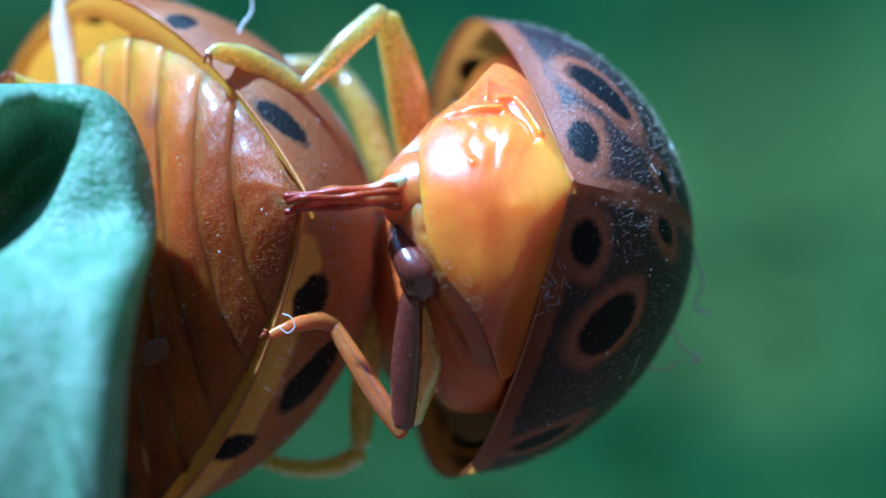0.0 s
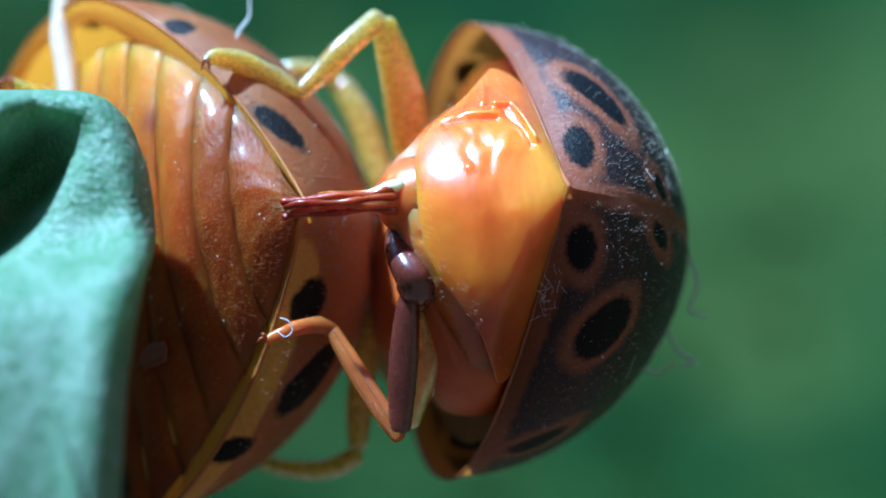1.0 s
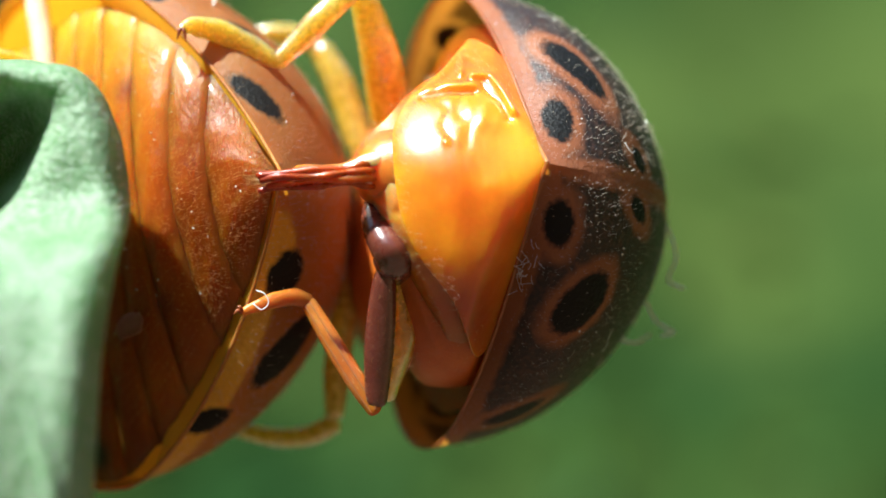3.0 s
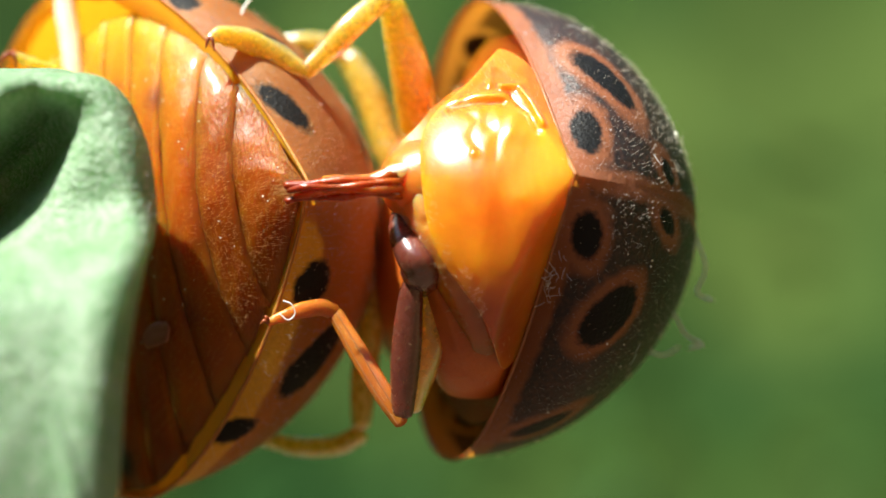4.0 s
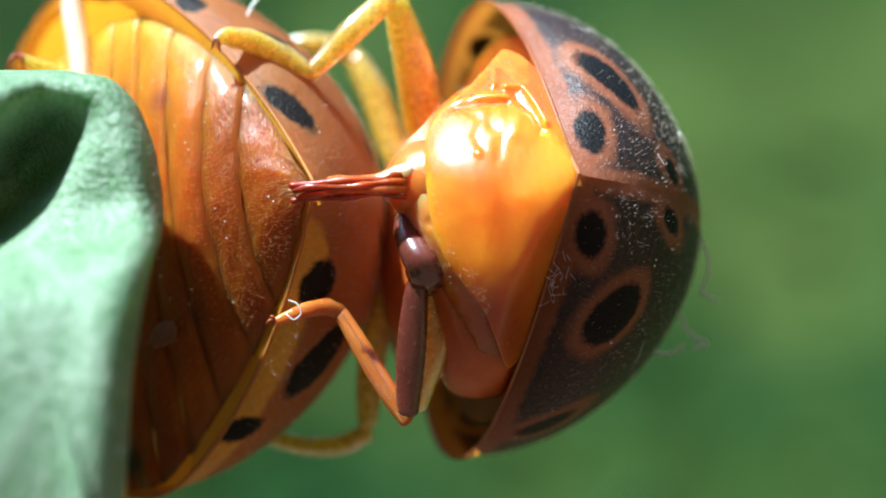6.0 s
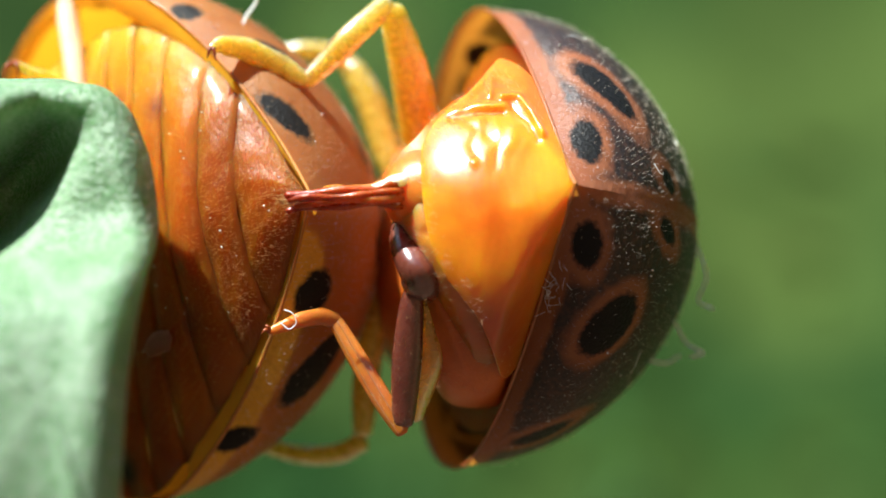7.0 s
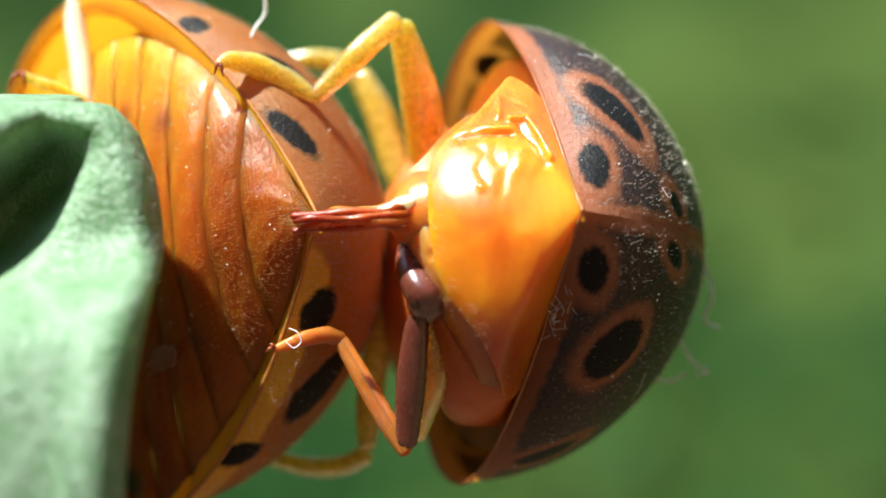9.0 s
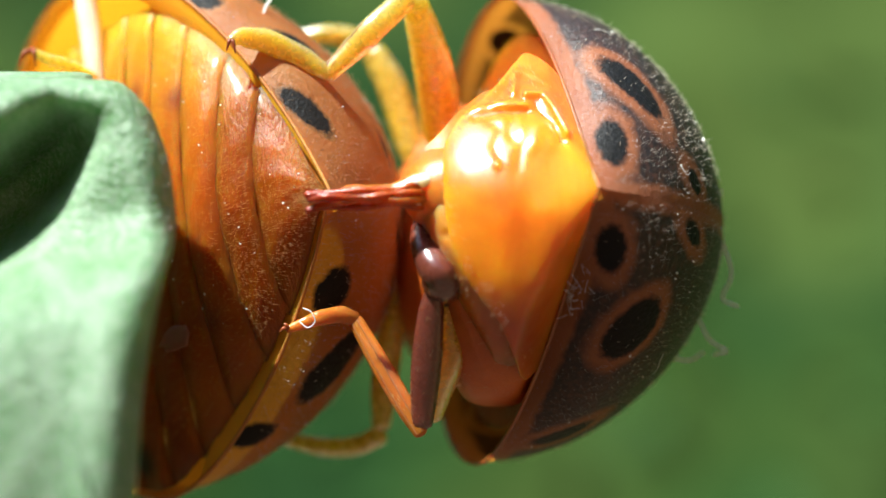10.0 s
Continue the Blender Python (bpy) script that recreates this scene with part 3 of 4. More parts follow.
def belly_plate(beetle, outline, centre, front, radii, roll, mat, label, creases=(), wrinkled=None, pale=None, stain_shade=None, cream=None, back=1.4, shrink=0.2, tucked=False, hairs=300, seed=300):
    """A swollen plate at the end of the hind body, in world millimetres: outline across (x, z), the depth of its front, its radii of swell (to the left, right, up, down), the roll of its edge, and a skirt that runs back."""
    to = inside(beetle)
    ring, c = ring_of(outline, 300), np.array(centre)
    rows, g = 96, []
    for i in range(rows):
        r = (i / (rows - 1)) ** 0.8
        xz = c + (ring - c) * max(r, 0.004)
        d = xz - c
        swell = (d[:, 0] / np.where(d[:, 0] < 0, radii[0], radii[1])) ** 2 + (d[:, 1] / np.where(d[:, 1] > 0, radii[2], radii[3])) ** 2
        y = front + 0.65 * swell + roll * r ** 14
        if tucked:
            # held back behind the rims of the wing cases, which meet in a point
            k = np.where(xz[:, 1] > 0.47, 1.03 * (xz[:, 1] - 0.47), 0.53 * (0.47 - xz[:, 1]))
            rim_x = 1.66 - np.where(xz[:, 1] > 0.47, 0.25, 0.295) * np.abs(xz[:, 1] - 0.47)
            held = -0.83 + k + 0.015 - 1.5 * (rim_x - xz[:, 0])
            y = 0.5 * (y + held + np.sqrt((y - held) ** 2 + 0.008))
        lift = creased(xz[:, 0], xz[:, 1], creases) * (1 - r ** 8)
        if wrinkled:
            wx, wz, ww = wrinkled
            warp = xz + 0.05 * np.sin(9 * xz[:, ::-1] + 1.0)
            lift += 0.010 * np.sin(17 * warp[:, 0] + 9 * warp[:, 1]) * np.sin(15 * warp[:, 1] - 11 * warp[:, 0]) * np.exp(-((xz[:, 0] - wx) ** 2 + (xz[:, 1] - wz) ** 2) / ww ** 2)
        lift += 0.012 * np.sin(3.1 * xz[:, 0] + 1.7 * xz[:, 1]) * np.sin(4.3 * xz[:, 1] - 1.3 * xz[:, 0])
        g.append(np.column_stack([xz[:, 0], y - lift, xz[:, 1] + 0.4 * lift]))
    for k in (0.25, 0.6, 1.0):
        xz = c + (ring - c) * (1 - shrink * k * k)
        g.append(np.column_stack([xz[:, 0], y + back * k, xz[:, 1]]))
    g = np.array(g)
    own = np.array([to(p) for p in g.reshape(-1, 3)]).reshape(g.shape)
    v, f = grid(own, wrap=True)
    attrs = {}
    for key, spots in (("pale", pale), ("stain_shade", stain_shade), ("cream", cream)):
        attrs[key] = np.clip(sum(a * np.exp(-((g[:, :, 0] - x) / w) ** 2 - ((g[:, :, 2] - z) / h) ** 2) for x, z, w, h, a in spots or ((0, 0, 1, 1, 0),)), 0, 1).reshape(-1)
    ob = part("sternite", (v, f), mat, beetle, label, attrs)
    nrm = normals_of(own)
    if nrm[30, 20] @ (own[30, 20] - own[-1].mean(axis=0)) < 0:
        nrm = -nrm
    rng = np.random.default_rng(seed)
    i, j = rng.integers(70, rows, hairs), rng.integers(0, 300, hairs)
    lean = np.array(to((-0.5, 0, 0.25))) - np.array(to((0, 0, 0)))
    tagged(part("pubescence", needles(own[i, j], nrm[i, j], lean, 0.09, 0.003, rng), HAIR, ob, "short pale downy hairs"), kind="stuff")
    return ob


def male_beetle():
    m = pose(0.583 * MM, 2.5 * MM, -0.025 * MM, 95.166, 8.059, 107.968)
    be = tagged(empty("beetle", m), "dark sooty ladybird with ringed black spots mounted on another", "beetle", "mating beetles")
    bpy.context.view_layer.update()
    shape = (3.487, 3.149, 2.978, 0.803, 3.0, -0.203, 1.902, 1.139)
    upper = [(-3.06, 0.79, 0.3, -3.19, 0.51, 0.31, 0.175), (-2.59, 1.74, 0.48, -2.85, 1.22, 0.93, 0.19), (-2.8, 0.4, 1.53, -2.74, 0.29, 1.63, 0.11),
             (0.95, 2.95, 0.3, 1.1, 2.9, 0.35, 0.22), (0.2, 1.4, 2.4, 0.5, 1.2, 2.6, 0.3)]
    lower = [(-3.17, -0.55, 0.31, -3.1, -0.75, 0.34, 0.175), (-2.61, -1.68, 0.72, -2.75, -1.40, 0.95, 0.27), (-2.85, -0.26, 1.5, -2.73, -0.35, 1.63, 0.12),
             (-1.08, -2.9, 0.3, -1.35, -2.69, 0.73, 0.15), (1.7, -2.42, 0.62, 1.8, -2.35, 0.7, 0.3), (0.2, -1.4, 2.4, 0.5, -1.2, 2.6, 0.3)]
    elytron(be, shape, 1, upper, SHELL_B, "sooty brown wing case with red-ringed black spots", True, 7000, 21)
    elytron(be, shape, -1, lower, SHELL_B, "sooty brown wing case with red-ringed black spots", True, 7000, 22)
    hindwing_fillers(be, shape, BROWN)
    bulge = [(-0.19, 0.7), (-0.15, 1.04), (0.01, 1.32), (0.17, 1.47), (0.46, 1.75), (0.72, 2.08), (0.9, 2.21), (1.27, 1.9), (1.5, 1.42), (1.71, 0.9), (1.82, 0.48), (1.7, 0.01), (1.53, -0.49), (1.35, -0.99), (1.16, -1.46), (0.94, -1.81), (0.79, -1.87), (0.68, -1.59), (0.51, -1.18), (0.28, -0.86), (0.03, -0.51), (-0.13, 0.01)]
    collar_plate = [(-0.62, 0.62), (-0.48, 0.93), (-0.25, 1.16), (0.04, 1.48), (0.46, 1.74), (0.81, 1.27), (1.02, 0.15), (1.02, -1.11), (0.9, -1.85), (0.71, -2.11), (0.5, -2.01), (0.36, -1.64), (0.17, -1.22), (-0.06, -0.76), (-0.27, -0.31), (-0.48, 0.06), (-0.59, 0.32)]
    side_plate = [(-0.43, 0.01), (-0.1, 0.81), (0.48, 0.88), (0.85, -0.07), (0.99, -1.45), (0.86, -2.15), (0.59, -2.31), (0.1, -2.22), (-0.12, -1.74), (-0.2, -1.2), (-0.31, -0.58)]
    folds = (
        (((0.11, 1.42), (0.46, 1.5), (0.88, 1.48)), 0.045, 0.05),
        (((0.19, 1.35), (0.52, 1.4), (0.83, 1.4)), 0.05, -0.05),
        (((0.83, 1.62), (1.04, 1.63), (1.19, 1.39), (1.31, 1.12)), 0.045, 0.08),
        (((0.92, 1.48), (1.13, 1.26), (1.23, 1.04)), 0.06, -0.05),
        (((0.7, 1.9), (0.68, 1.65)), 0.045, 0.06),
        (((0.37, 1.3), (0.51, 1.17), (0.43, 0.97), (0.5, 0.79)), 0.06, -0.013),
        (((0.66, 1.33), (0.61, 1.11), (0.75, 0.97), (0.7, 0.7)), 0.07, -0.015),
        (((0.94, 1.08), (1.04, 1.11)), 0.2, 0.05),
        (((0.46, 0.75), (0.46, 0.75)), 0.06, 0.03),
        (((0.14, 1.45), (0.46, 1.73), (0.73, 2.02)), 0.025, 0.05),
        (((0.35, 1.49), (0.66, 1.8)), 0.06, -0.04),
        (((0.8, 1.87), (1.04, 1.77)), 0.07, -0.04),
        (((0.46, 0.01), (0.59, -0.68), (0.73, -1.1)), 0.16, 0.03),
        (((1.01, 0.14), (1.08, -0.68)), 0.16, 0.03),
    )
    rims = ((((-0.27, 0.97), (-0.29, 0.42), (-0.17, 0.01)), 0.06, 0.04), (((0.11, -0.68), (0.42, -1.03), (0.58, -1.44), (0.7, -1.79)), 0.12, 0.03), (((0.21, -1.1), (0.39, -1.51), (0.52, -1.93)), 0.12, -0.005), (((-0.13, -0.2), (0.11, -0.61)), 0.07, 0.03))
    sides = ((((-0.1, -0.82), (0.11, -1.24), (0.32, -1.79)), 0.08, 0.05),)
    # Light and shade in the colour: plates darker low down, end plate paler upper right
    belly_plate(be, bulge, (0.72, 0.1), -0.86, (1.5, 2.6, 1.3, 1.9), 0.02, ORANGE, "swollen glossy orange end plate with creased folds", folds, (0.95, 1.12, 0.3), pale=((1.1, 0.9, 0.6, 0.6, 0.6), (1.4, 0.5, 0.3, 0.4, 0.6)), stain_shade=((0.75, -1.7, 0.7, 0.85, 0.75), (0.1, -0.1, 0.35, 0.5, 0.3)), shrink=0.03, tucked=True, seed=301)
    belly_plate(be, collar_plate, (0.35, 0.08), -0.60, (1.15, 1.2, 1.25, 1.6), 0.3, FLAP, "russet translucent plate with a pale rim", rims, cream=((-0.27, 0.85, 0.12, 0.5, 0.85),), stain_shade=((0.5, -1.6, 0.5, 0.7, 0.2),), hairs=500, seed=302)
    belly_plate(be, side_plate, (0.42, -0.6), -0.12, (1.1, 1.2, 1.6, 1.5), 0.4, SIDE, "dull russet side plate", sides, stain_shade=((0.3, -1.7, 0.6, 0.8, 0.25),), shrink=0.0, back=1.8, seed=303)
    # Hind-body core, set low to keep sun out of the lower case
    part("abdomen", limb([(-0.9, -0.5, -0.5, 1.25), (0.2, -0.4, -0.4, 1.65), (1.4, 0, 0.0, 2.0)], 0.62, side=(0, 0, 1), rings=18, seg=36), SIDE, be, "dull russet hind body under the wing cases")
    part("thorax", limb([(1.2, 0, 0.2, 1.9), (2.0, 0, 0.3, 1.95), (2.9, 0, 0.5, 1.5)], 0.7, side=(0, 0, 1), rings=14, seg=28), BROWN, be)
    part("pronotum", limb([(2.6, 0, 1.0, 1.7), (3.3, 0, 0.8, 1.5), (3.8, 0, 0.65, 1.0)], 0.5, side=(0, 0, 1), rings=14, seg=28), SHELL_PLAIN, be)
    part("head", limb([(3.6, 0, 0.4, 0.8), (4.1, 0, 0.3, 0.85), (4.5, 0, 0.2, 0.5)], 0.75, side=(0, 0, 1), rings=12, seg=22), BROWN, be)
    # hind legs
    leg(be, {"femur": [(-0.15, 2.6, 0.9), (-0.23, 2.3, 1.4), (-0.33, 1.8, 2.13), (-0.55, 1.25, 2.9)], "tibia": [(-0.63, 1.2, 2.98), (-1.05, 1.0, 2.57), (-1.36, 1.0, 2.26), (-1.66, 0.95, 1.96)],
             "tarsus": [(-1.66, 0.95, 1.97), (-1.97, 0.98, 2.16), (-2.33, 0.92, 2.33), (-2.68, 0.72, 2.41), (-2.84, 0.6, 2.36)]},
        {"femur": [0.22, 0.27, 0.27, 0.18], "tibia": [0.15, 0.17, 0.155, 0.11], "tarsus": [0.1, 0.14, 0.16, 0.13, 0.07]}, (AMBER, AMBER), claws=((-0.06, -0.14), (0.05, -0.17)), seed=31, label="amber translucent thigh", ridges=(-0.8,))
    leg(be, {"femur": [(-0.29, -0.15, -0.74), (-0.335, -0.1, -1.04), (-0.4, 0.06, -1.71), (-0.455, 0.2, -2.41)], "tibia": [(-0.475, 0.2, -2.52), (-0.69, 0.28, -2.18), (-0.995, 0.46, -1.68), (-1.29, 0.6, -1.18)],
             "tarsus": [(-1.31, 0.6, -1.14), (-1.52, 0.52, -1.09), (-1.83, 0.42, -1.16), (-2.12, 0.38, -1.27)]},
        {"femur": [0.11, 0.16, 0.19, 0.14], "tibia": [0.1, 0.13, 0.13, 0.1], "tarsus": [0.1, 0.11, 0.09, 0.05]}, (MAROON, RUSSET), claws=((-0.1, -0.02), (-0.05, 0.08)), seed=32, label="maroon glossy thigh", ridges=(-0.35, 0.45))
    to = inside(be)
    part("trochanter", limb([to(p) for p in ((-0.19, 0.2, -0.97, 0.15), (-0.19, 0.24, -1.35, 0.22), (-0.21, 0.3, -1.77, 0.26), (-0.34, 0.38, -2.34, 0.17))], 0.6), AMBER, be, "amber translucent underside of the thigh")
    # middle legs, further off
    leg(be, {"femur": [(-0.66, 2.3, 0.3), (-0.72, 2.25, -0.3), (-0.84, 2.3, -0.92), (-1.0, 2.5, -2.0), (-1.06, 2.6, -2.7)], "tibia": [(-1.08, 2.65, -2.86), (-1.4, 2.8, -3.02), (-1.9, 2.9, -3.05), (-2.5, 3.0, -2.92)]},
        {"femur": [0.12, 0.13, 0.16, 0.19, 0.14], "tibia": [0.14, 0.14, 0.13, 0.1]}, (AMBER, AMBER), seed=33)
    leg(be, {"femur": [(-0.5, 3.5, 0.7), (-0.7, 3.6, 1.2), (-0.93, 3.7, 1.97), (-1.2, 3.8, 2.5)], "tibia": [(-1.26, 3.8, 2.58), (-1.5, 3.8, 2.7), (-1.9, 3.8, 2.76), (-2.3, 3.8, 2.7)]},
        {"femur": [0.15, 0.2, 0.22, 0.18], "tibia": [0.17, 0.16, 0.14, 0.1]}, (AMBER, AMBER), seed=34)
    to = inside(be)
    part("tarsus", limb([to(p) for p in ((-4.9, 2.1, 2.0, 0.1), (-5.15, 1.9, 2.14, 0.1), (-5.4, 1.7, 2.22, 0.09), (-5.6, 1.6, 2.34, 0.05))], 0.8), AMBER, be)
    for dx in (-0.08, 0.06):
        part("claw", limb([to(p) for p in ((-5.58, 1.58, 2.34, 0.04), (-5.6 + dx, 1.5, 2.28, 0.03), (-5.62 + dx * 1.6, 1.5, 2.12, 0.01))], 1, rings=10, seg=8), CLAW, be, "dark red hooked claw")
    # coupling tube: glossy strands of uneven length in a pale collar
    for dz, dy, r, end, mat, label in ((0.095, 0.0, 0.058, -1.36, RUSSET, "amber glossy strand"), (0.06, -0.05, 0.064, -1.8, GARNET, "garnet red glossy strand"), (0.0, -0.09, 0.052, -1.78, GARNET, "garnet red glossy strand"),
                                       (-0.06, -0.06, 0.06, -1.7, RUBY, "ruby red glossy strand"), (-0.12, 0.0, 0.048, -1.81, GARNET, "garnet red glossy strand")):
        ctrl = [(-0.3, -0.1 + dy * 0.5, 0.43 + dz * 1.3, r), (-0.5, -0.4 + dy, 0.43 + dz * 1.5, r * 1.15)]
        ctrl += [(x, y + dy + 0.012 * math.sin(9 * x + 30 * dz), z + dz + 0.012 * math.sin(7 * x + 50 * dz), r * (1 + 0.14 * math.sin(11 * x + 40 * dz))) for x, y, z in ((-0.75, -0.44, 0.4), (-0.98, -0.44, 0.385), (-1.18, -0.43, 0.375), (0.6 * end - 0.5, -0.4, 0.36), (end, -0.35, 0.335))]
        part("coupling_rod", limb([to(p) for p in ctrl], 0.8, rings=34, seg=10, rough=0.07), mat, be, label)
    part("hip", limb([to(p) for p in ((-0.42, 0.2, 0.15, 0.12), (-0.4, -0.06, -0.2, 0.2), (-0.21, -0.24, -0.6, 0.27), (-0.17, 0.2, -0.82, 0.19))], 0.9, rings=22, seg=22), MAROON, be, "maroon glossy hip joint")
    part("tip_plate", limb([to(p) for p in ((0.0, 0.25, 0.45, 0.7), (-0.22, 0.0, 0.45, 0.6), (-0.42, -0.18, 0.44, 0.43), (-0.54, -0.28, 0.43, 0.22))], 0.9, rings=18, seg=26), FLAP, be)
    part("collar", limb([to(p) for p in ((-0.42, -0.36, 0.56, 0.14), (-0.56, -0.42, 0.53, 0.12), (-0.7, -0.46, 0.5, 0.06), (-0.86, -0.47, 0.47, 0.02))], 0.7, rings=14, seg=22), CREAM, be, "pale membrane collar")
    part("collar", limb([to(p) for p in ((-0.5, -0.38, 0.28, 0.07), (-0.6, -0.44, 0.32, 0.06), (-0.66, -0.45, 0.44, 0.04))], 0.7, rings=12, seg=16), CREAM, be, "pale membrane collar")
    rng = np.random.default_rng(8)
    tuft = np.array([to((-1.78 + rng.normal(0, 0.01), -0.36, 0.345 + rng.normal(0, 0.035))) for _ in range(26)])
    lean = np.array(to((-2.8, -0.3, 0.38))) - np.array(to((-1.8, -0.36, 0.35)))
    part("bristle_tuft", needles(tuft, np.tile(lean, (26, 1)), lean, 0.16, 0.006, rng, 0.15), HAIR_PALE, be, "amber bristles")
    return be


# ---- curled leaf ----


def curled_leaf():
    lf = tagged(empty("leaf"), "pale green downy leaf with a rolled-over edge", "leaf")
    edge = spline([(-5.2, 4.2), (-4.75, 1.9), (-4.18, 1.68), (-3.85, 1.4), (-3.69, 1.08), (-3.57, 0.7), (-3.47, -0.1), (-3.51, -0.65), (-3.70, -1.75), (-3.82, -2.9), (-4.0, -4.5), (-4.6, -7.0)], 90)
    # front face: depth from a lip, a hollow under it, and a ridge
    nz, nx = 110, 80
    g = np.zeros((nz, nx + 14, 3))
    for i in range(nz):
        z = 1.72 - 8.5 * (i / (nz - 1)) ** 1.3
        s = np.interp(-z, -edge[:, 1], edge[:, 0])
        s += 0.1 + 0.06 * max(0.0, -z)
        for j in range(nx):
            u = j / (nx - 1)
            x = -9.0 + (s + 9.0) * u ** 0.8
            d = s - x
            ridge = -0.62 + 0.22 * (x + 5.0)
            rim = min(1.0, max(0.0, (d - 0.45) / 1.15))
            rim = rim * rim * (3 - 2 * rim)
            brow = min(1.55, max(0.7, 1.49 + 0.8 * (x + 4.75)))
            lip = math.exp(-((z - brow - 0.08) / (0.12 + 0.7 * (1.72 - brow) if z > brow + 0.08 else 0.2)) ** 2) * (0.1 + 0.9 * rim)
            under = min(1.0, max(0.0, (brow - z) / 0.38 + 0.35))
            t = min(1.0, max(-0.6, (x + 5.3) / 1.3))
            near = min(1.0, max(0.0, (d - 0.03) / 1.3))
            near = near * near * (3 - 2 * near)
            hollow = math.exp(-(abs(z - 0.60 - 0.72 * t) / (0.98 - 0.58 * t)) ** 2.4) * (1 - 0.55 * max(0.0, t)) * near * under * under * (3 - 2 * under)
            below = 1 / (1 + math.exp((z - ridge) / 0.16))
            y = -1.25 - 0.3 * lip + 1.8 * hollow - 1.5 * below * (0.8 + 0.2 * rim) - (0.62 - 0.09 * min(3.2, max(0.0, ridge - z))) * min(3.2, max(0.0, ridge - z)) - 0.10 * min(d, 3.0)
            y -= 0.12 * math.exp(-((d - 0.12) / 0.2) ** 2) * (1 - below) / (1 + math.exp((z - 1.0) / 0.15))
            y += 0.4 * math.exp(-d / 0.08) + 0.05 * math.sin(2.3 * x + 1.1 * z) + 0.7 * math.exp(-(1.72 - z) / 0.10)
            g[i, j] = (x, y, z)
        # Hidden curl to the back, lengthened low down to shade the belly
        for j in range(14):
            t = (j + 1) / 14
            last = g[i, nx - 1]
            g[i, nx + j] = (last[0] + 0.05 * math.sin(min(1.0, t * 4) * math.pi) - 0.48 * t, last[1] + (1.1 + 1.5 * min(1.0, max(0.0, 0.05 - 0.4 * z))) * t, z - 0.05 * t)
    v, f = grid(g)
    # the top lip turns over to the back
    top = np.zeros((10, nx, 3))
    for k in range(10):
        t = k / 9
        top[k] = g[0, :nx] + np.array([0.0, 1.6 * t, 0.13 * math.sin(t * math.pi) - 0.5 * max(0, t - 0.35)])
    tv, tf = grid(top[::-1])
    blade = part("blade", join((v, f), (tv, tf)), LEAF, lf)
    sol = blade.modifiers.new("thickness", "SOLIDIFY")
    sol.thickness, sol.offset = 0.16 * MM, 0
    part("midrib", limb([(-5.4, -3.08, -1.1, 0.04), (-4.6, -3.30, -1.47, 0.05), (-4.41, -3.29, -1.64, 0.055), (-4.25, -3.32, -1.9, 0.06), (-4.07, -3.37, -2.21, 0.065), (-3.94, -3.46, -2.5, 0.07), (-3.8, -3.58, -3.1, 0.08), (-3.85, -3.65, -3.9, 0.1), (-4.4, -3.70, -5.0, 0.14), (-5.6, -3.30, -6.7, 0.2)], 0.8, rings=60), LEAF, lf, "pale raised vein")
    # fine hairs along the right-hand edge
    rng = np.random.default_rng(17)
    rows = rng.integers(20, 95, 46)
    roots = g[rows, nx - 2] + np.array((0.03, 0.02, 0.0))
    out = np.tile((1.0, -0.15, 0.1), (46, 1))
    tagged(part("pubescence", needles(roots, out, (0.1, 0, 0.35), 0.19, 0.0045, rng, 0.4), FIBRE, blade, "sparse pale edge hairs"), kind="stuff")
    part("petiole", limb([(-5.6, -3.4, -6.6, 0.3), (-6.6, -1.6, -9.0, 0.5), (-9.0, 0.0, -14.0, 0.7), (-13.0, 3.0, -22.0, 0.8)], 1, rings=30), STEM, lf)
    return lf


def lint_fibre(rows, touch, thick=0.019):
    ob = new("lint_fibre", mesh_of("lint_fibre", *limb([(*p, thick) for p in rows], 1, rings=30, seg=6), FIBRE))
    return tagged(ob, "curled white lint fibre stuck to " + touch, "fibre", "lint fibres")


def debris_flake():
    rng = np.random.default_rng(3)
    g = np.zeros((9, 9, 3))
    for i in range(9):
        for j in range(9):
            u, v = i / 4 - 1, j / 4 - 1
            k = 1 - 0.25 * (u * u + v * v)
            x, z = 0.24 * u * k, 0.2 * v * k + 0.05 * u
            g[i, j] = (-3.62 + x, 1.08 + 0.72 * -x + 0.35 * z - 0.05 * k + rng.normal(0, 0.012), -1.42 + z)
    ob = new("debris_flake", mesh_of("debris_flake", *grid(g), FLAKE))
    ob.modifiers.new("thickness", "SOLIDIFY").thickness = 0.03 * MM
    return tagged(ob, "small pinkish translucent flake stuck to the belly", "debris")


# ---- surroundings ----


def stem():
    return tagged(new("plant_stem", mesh_of("plant_stem", *limb([(-12, 3.5, -600, 2.6), (-16, 4, -400, 2.4), (-13, 3.5, -200, 2.0), (-13.6, 3.2, -22, 1.5), (-15, 3.5, 60, 1.2)], 1, rings=60), STEM)), "upright green plant stem rising from the ground", "plant stem")


def ground():
    n = 40
    g = np.zeros((n, n, 3))
    for i, a in enumerate(np.linspace(-1, 1, n)):
        for j, b in enumerate(np.linspace(-1, 1, n)):
            g[i, j] = (a * abs(a) ** 2 * 900000, b * abs(b) ** 2 * 900000, -600 + 6 * math.sin(i * 1.7) * math.cos(j * 2.1))
    return tagged(new("ground", mesh_of("ground", *grid(g), SOIL)), "bare brown earth with moss", "ground", kind="structure")


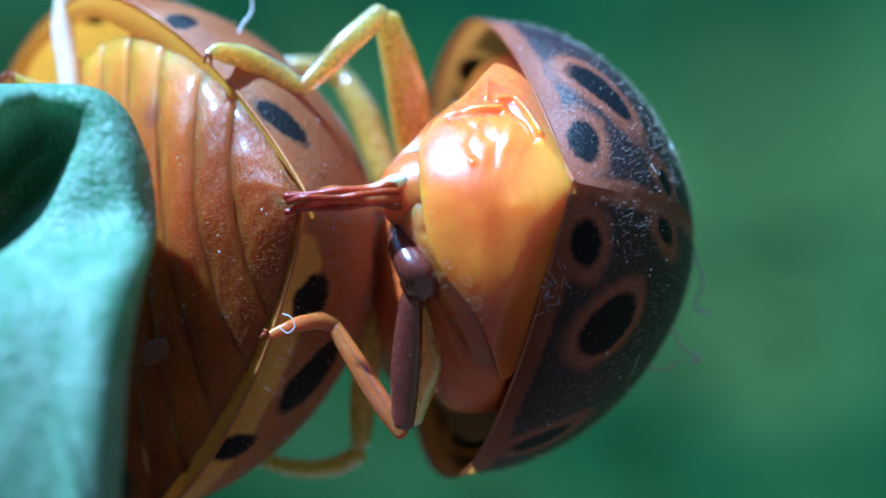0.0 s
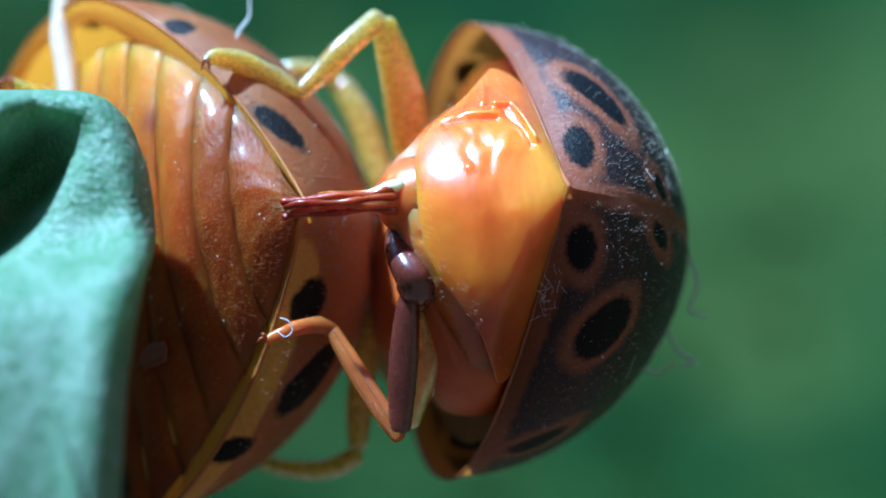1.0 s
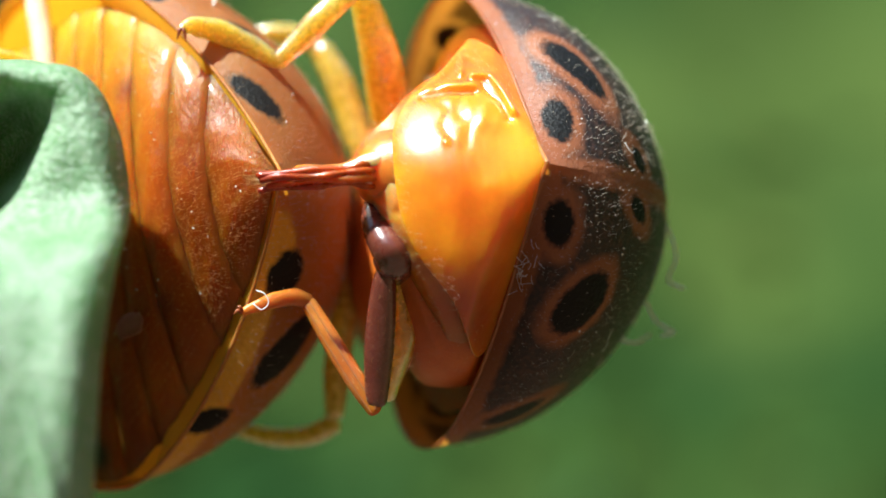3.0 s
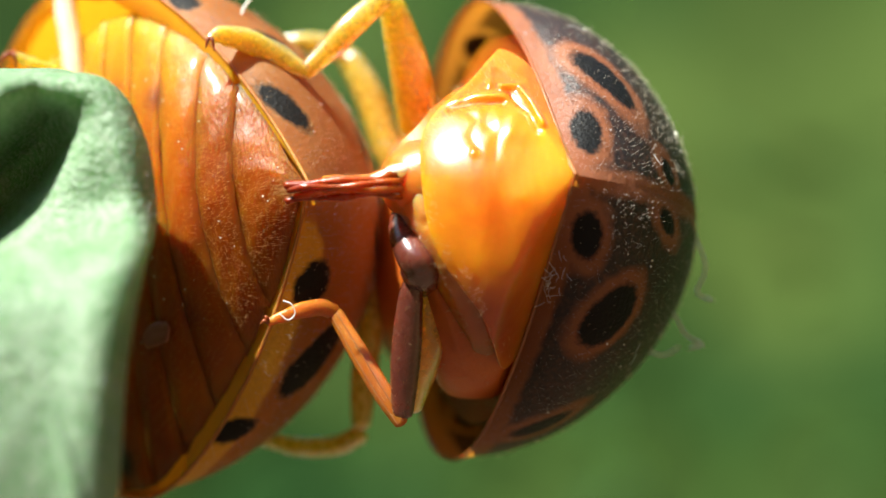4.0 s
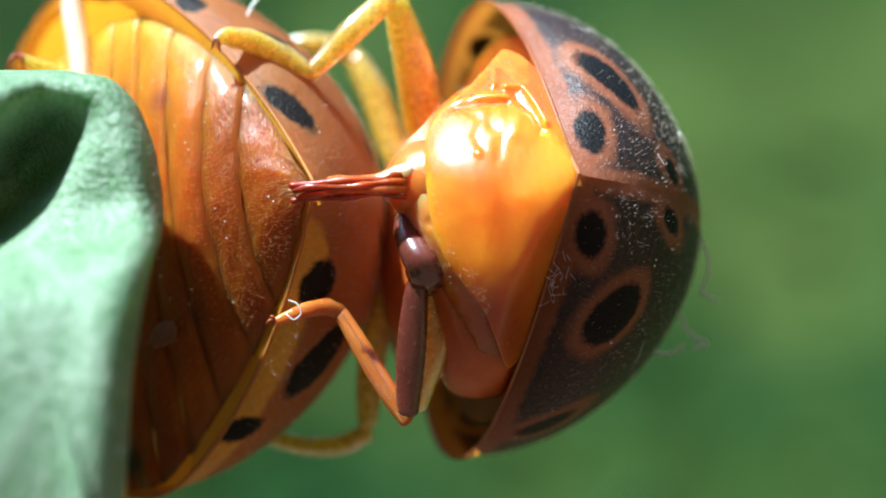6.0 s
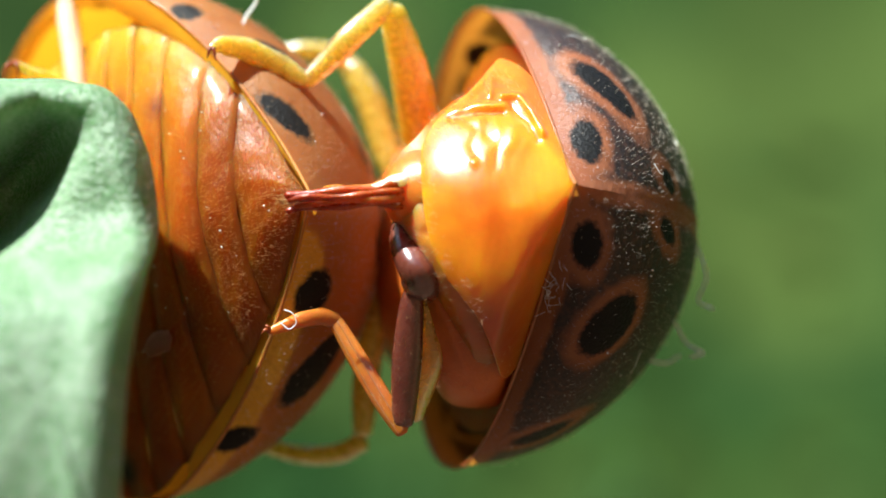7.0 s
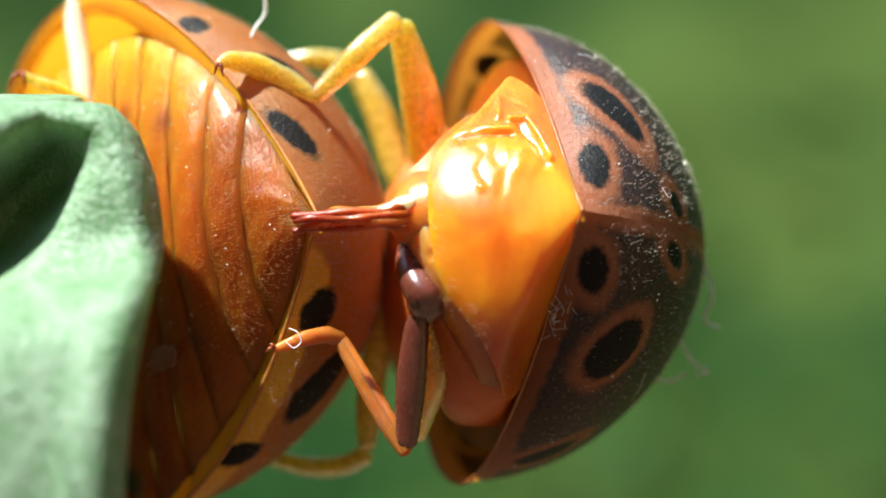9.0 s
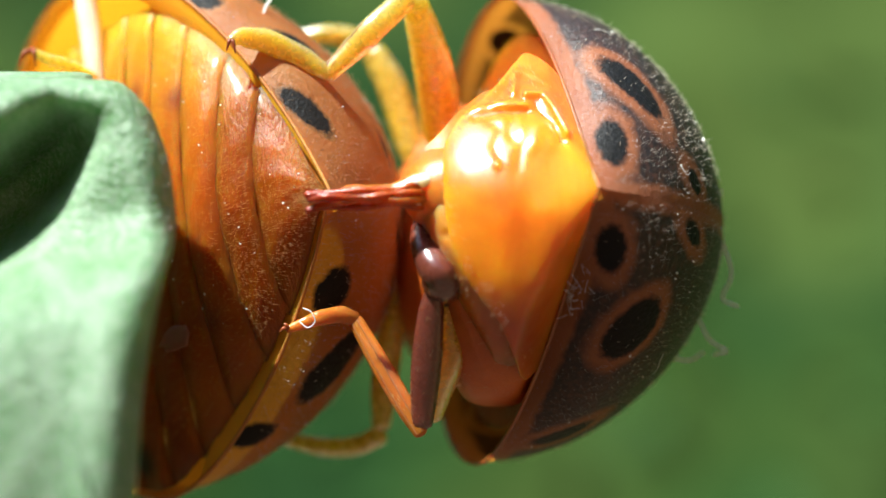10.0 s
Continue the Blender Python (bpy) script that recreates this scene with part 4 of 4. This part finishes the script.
def foliage_bank():
    rng = np.random.default_rng(4)
    verts, faces = [], []
    for _ in range(220):
        y = rng.uniform(900, 1200)
        p = np.array([rng.uniform(-0.55, 0.55) * (y + 200), y, rng.uniform(-0.8, 0.75) * (y * 0.75 + 60)])
        p[2] = max(p[2], -590)
        ln, wd = rng.uniform(18, 45), rng.uniform(0.4, 0.6)
        d = rng.normal(0, 1, 3)
        d[1] *= 0.5
        d /= np.linalg.norm(d)
        nrm = np.array([rng.normal(0, 0.5), -0.7, 0.8 + rng.normal(0, 0.4)])
        side = np.cross(d, nrm)
        side /= np.linalg.norm(side)
        nrm = np.cross(side, d)
        k = len(verts)
        for i in range(7):
            t = i / 6
            w = wd * ln * math.sin(math.pi * (0.03 + 0.94 * t) ** 0.8) * 0.5
            c = p + d * ln * t - nrm * ln * 0.25 * t * t
            verts += [tuple(c - side * w + nrm * w * 0.3), tuple(c), tuple(c + side * w + nrm * w * 0.3)]
        for i in range(6):
            for q in range(2):
                a = k + i * 3 + q
                faces.append((a, a + 1, a + 4, a + 3))
    return tagged(new("foliage", mesh_of("foliage", verts, faces, FOLIAGE)), "dense green foliage well behind the beetles", "foliage", kind="stuff")


def bank():
    """A leafy hollow: slopes of undergrowth that rise all round the plant. The unseen sides are added to block sky
    light and bounce a warm fill.
    """
    n, m = 300, 140
    g = np.zeros((n, m, 3))
    for i in range(n):
        ang = 2 * math.pi * i / n
        for j in range(m):
            k = j / (m - 1) * 1.5
            bump = 30 * noise.noise(Vector((math.cos(ang) * 6, math.sin(ang) * 6, k * 12))) + 8 * noise.noise(Vector((math.cos(ang) * 17, math.sin(ang) * 17, k * 30)))
            r = 800 + 1500 * k + 3600 * max(0.0, k - 1) + bump
            rise = k if k < 1 else max(0.0, 1 - (k - 1) / 0.45)
            g[i, j] = (math.sin(ang) * r, math.cos(ang) * r, -640 + 2100 * rise - bump)
    v, f = grid(g.transpose(1, 0, 2), wrap=True)
    sunny_tint = np.zeros(len(v))
    # x, z and radius of the sunny patches painted into the colour
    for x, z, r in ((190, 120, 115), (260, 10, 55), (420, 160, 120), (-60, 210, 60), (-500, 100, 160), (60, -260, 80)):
        sunny_tint += np.exp(-((v[:, 0] - x) ** 2 + (v[:, 2] - z) ** 2) / r ** 2) * (v[:, 1] > 0)
    return tagged(new("backdrop", mesh_of("backdrop", v, f, BANK, attrs={"sunny_tint": np.clip(sunny_tint, 0, 1), "earth": np.clip(0.3 - v[:, 1] / 600, 0, 1)})), "leafy green slope closing the view, unseen earth-brown side added to shape the light", "hedge", kind="structure")


bank()
ground()
stem()
curled_leaf()
female_beetle()
male_beetle()
foliage_bank()
lint_fibre(((3.48, 2.10, -0.05), (3.66, 2.10, -0.61), (3.54, 2.10, -0.95), (3.74, 2.10, -1.07)), "the dark wing case")
lint_fibre(((3.19, 2.10, -1.16), (3.38, 2.20, -1.52), (3.61, 2.20, -1.67), (3.45, 2.20, -1.72)), "the dark wing case")
lint_fibre(((2.75, 2.20, -1.72), (3.10, 2.30, -1.81), (3.31, 2.30, -1.70)), "the dark wing case")
lint_fibre(((-2.36, 1.6, 3.35), (-2.37, 1.6, 3.12), (-2.5, 1.5, 2.9), (-2.55, 1.4, 2.7)), "the orange wing case")
lint_fibre(((-1.93, 0.33, -1.0), (-1.83, 0.27, -1.04), (-1.78, 0.27, -1.16), (-1.87, 0.29, -1.24), (-1.97, 0.31, -1.17)), "the russet foot", 0.008)
debris_flake()
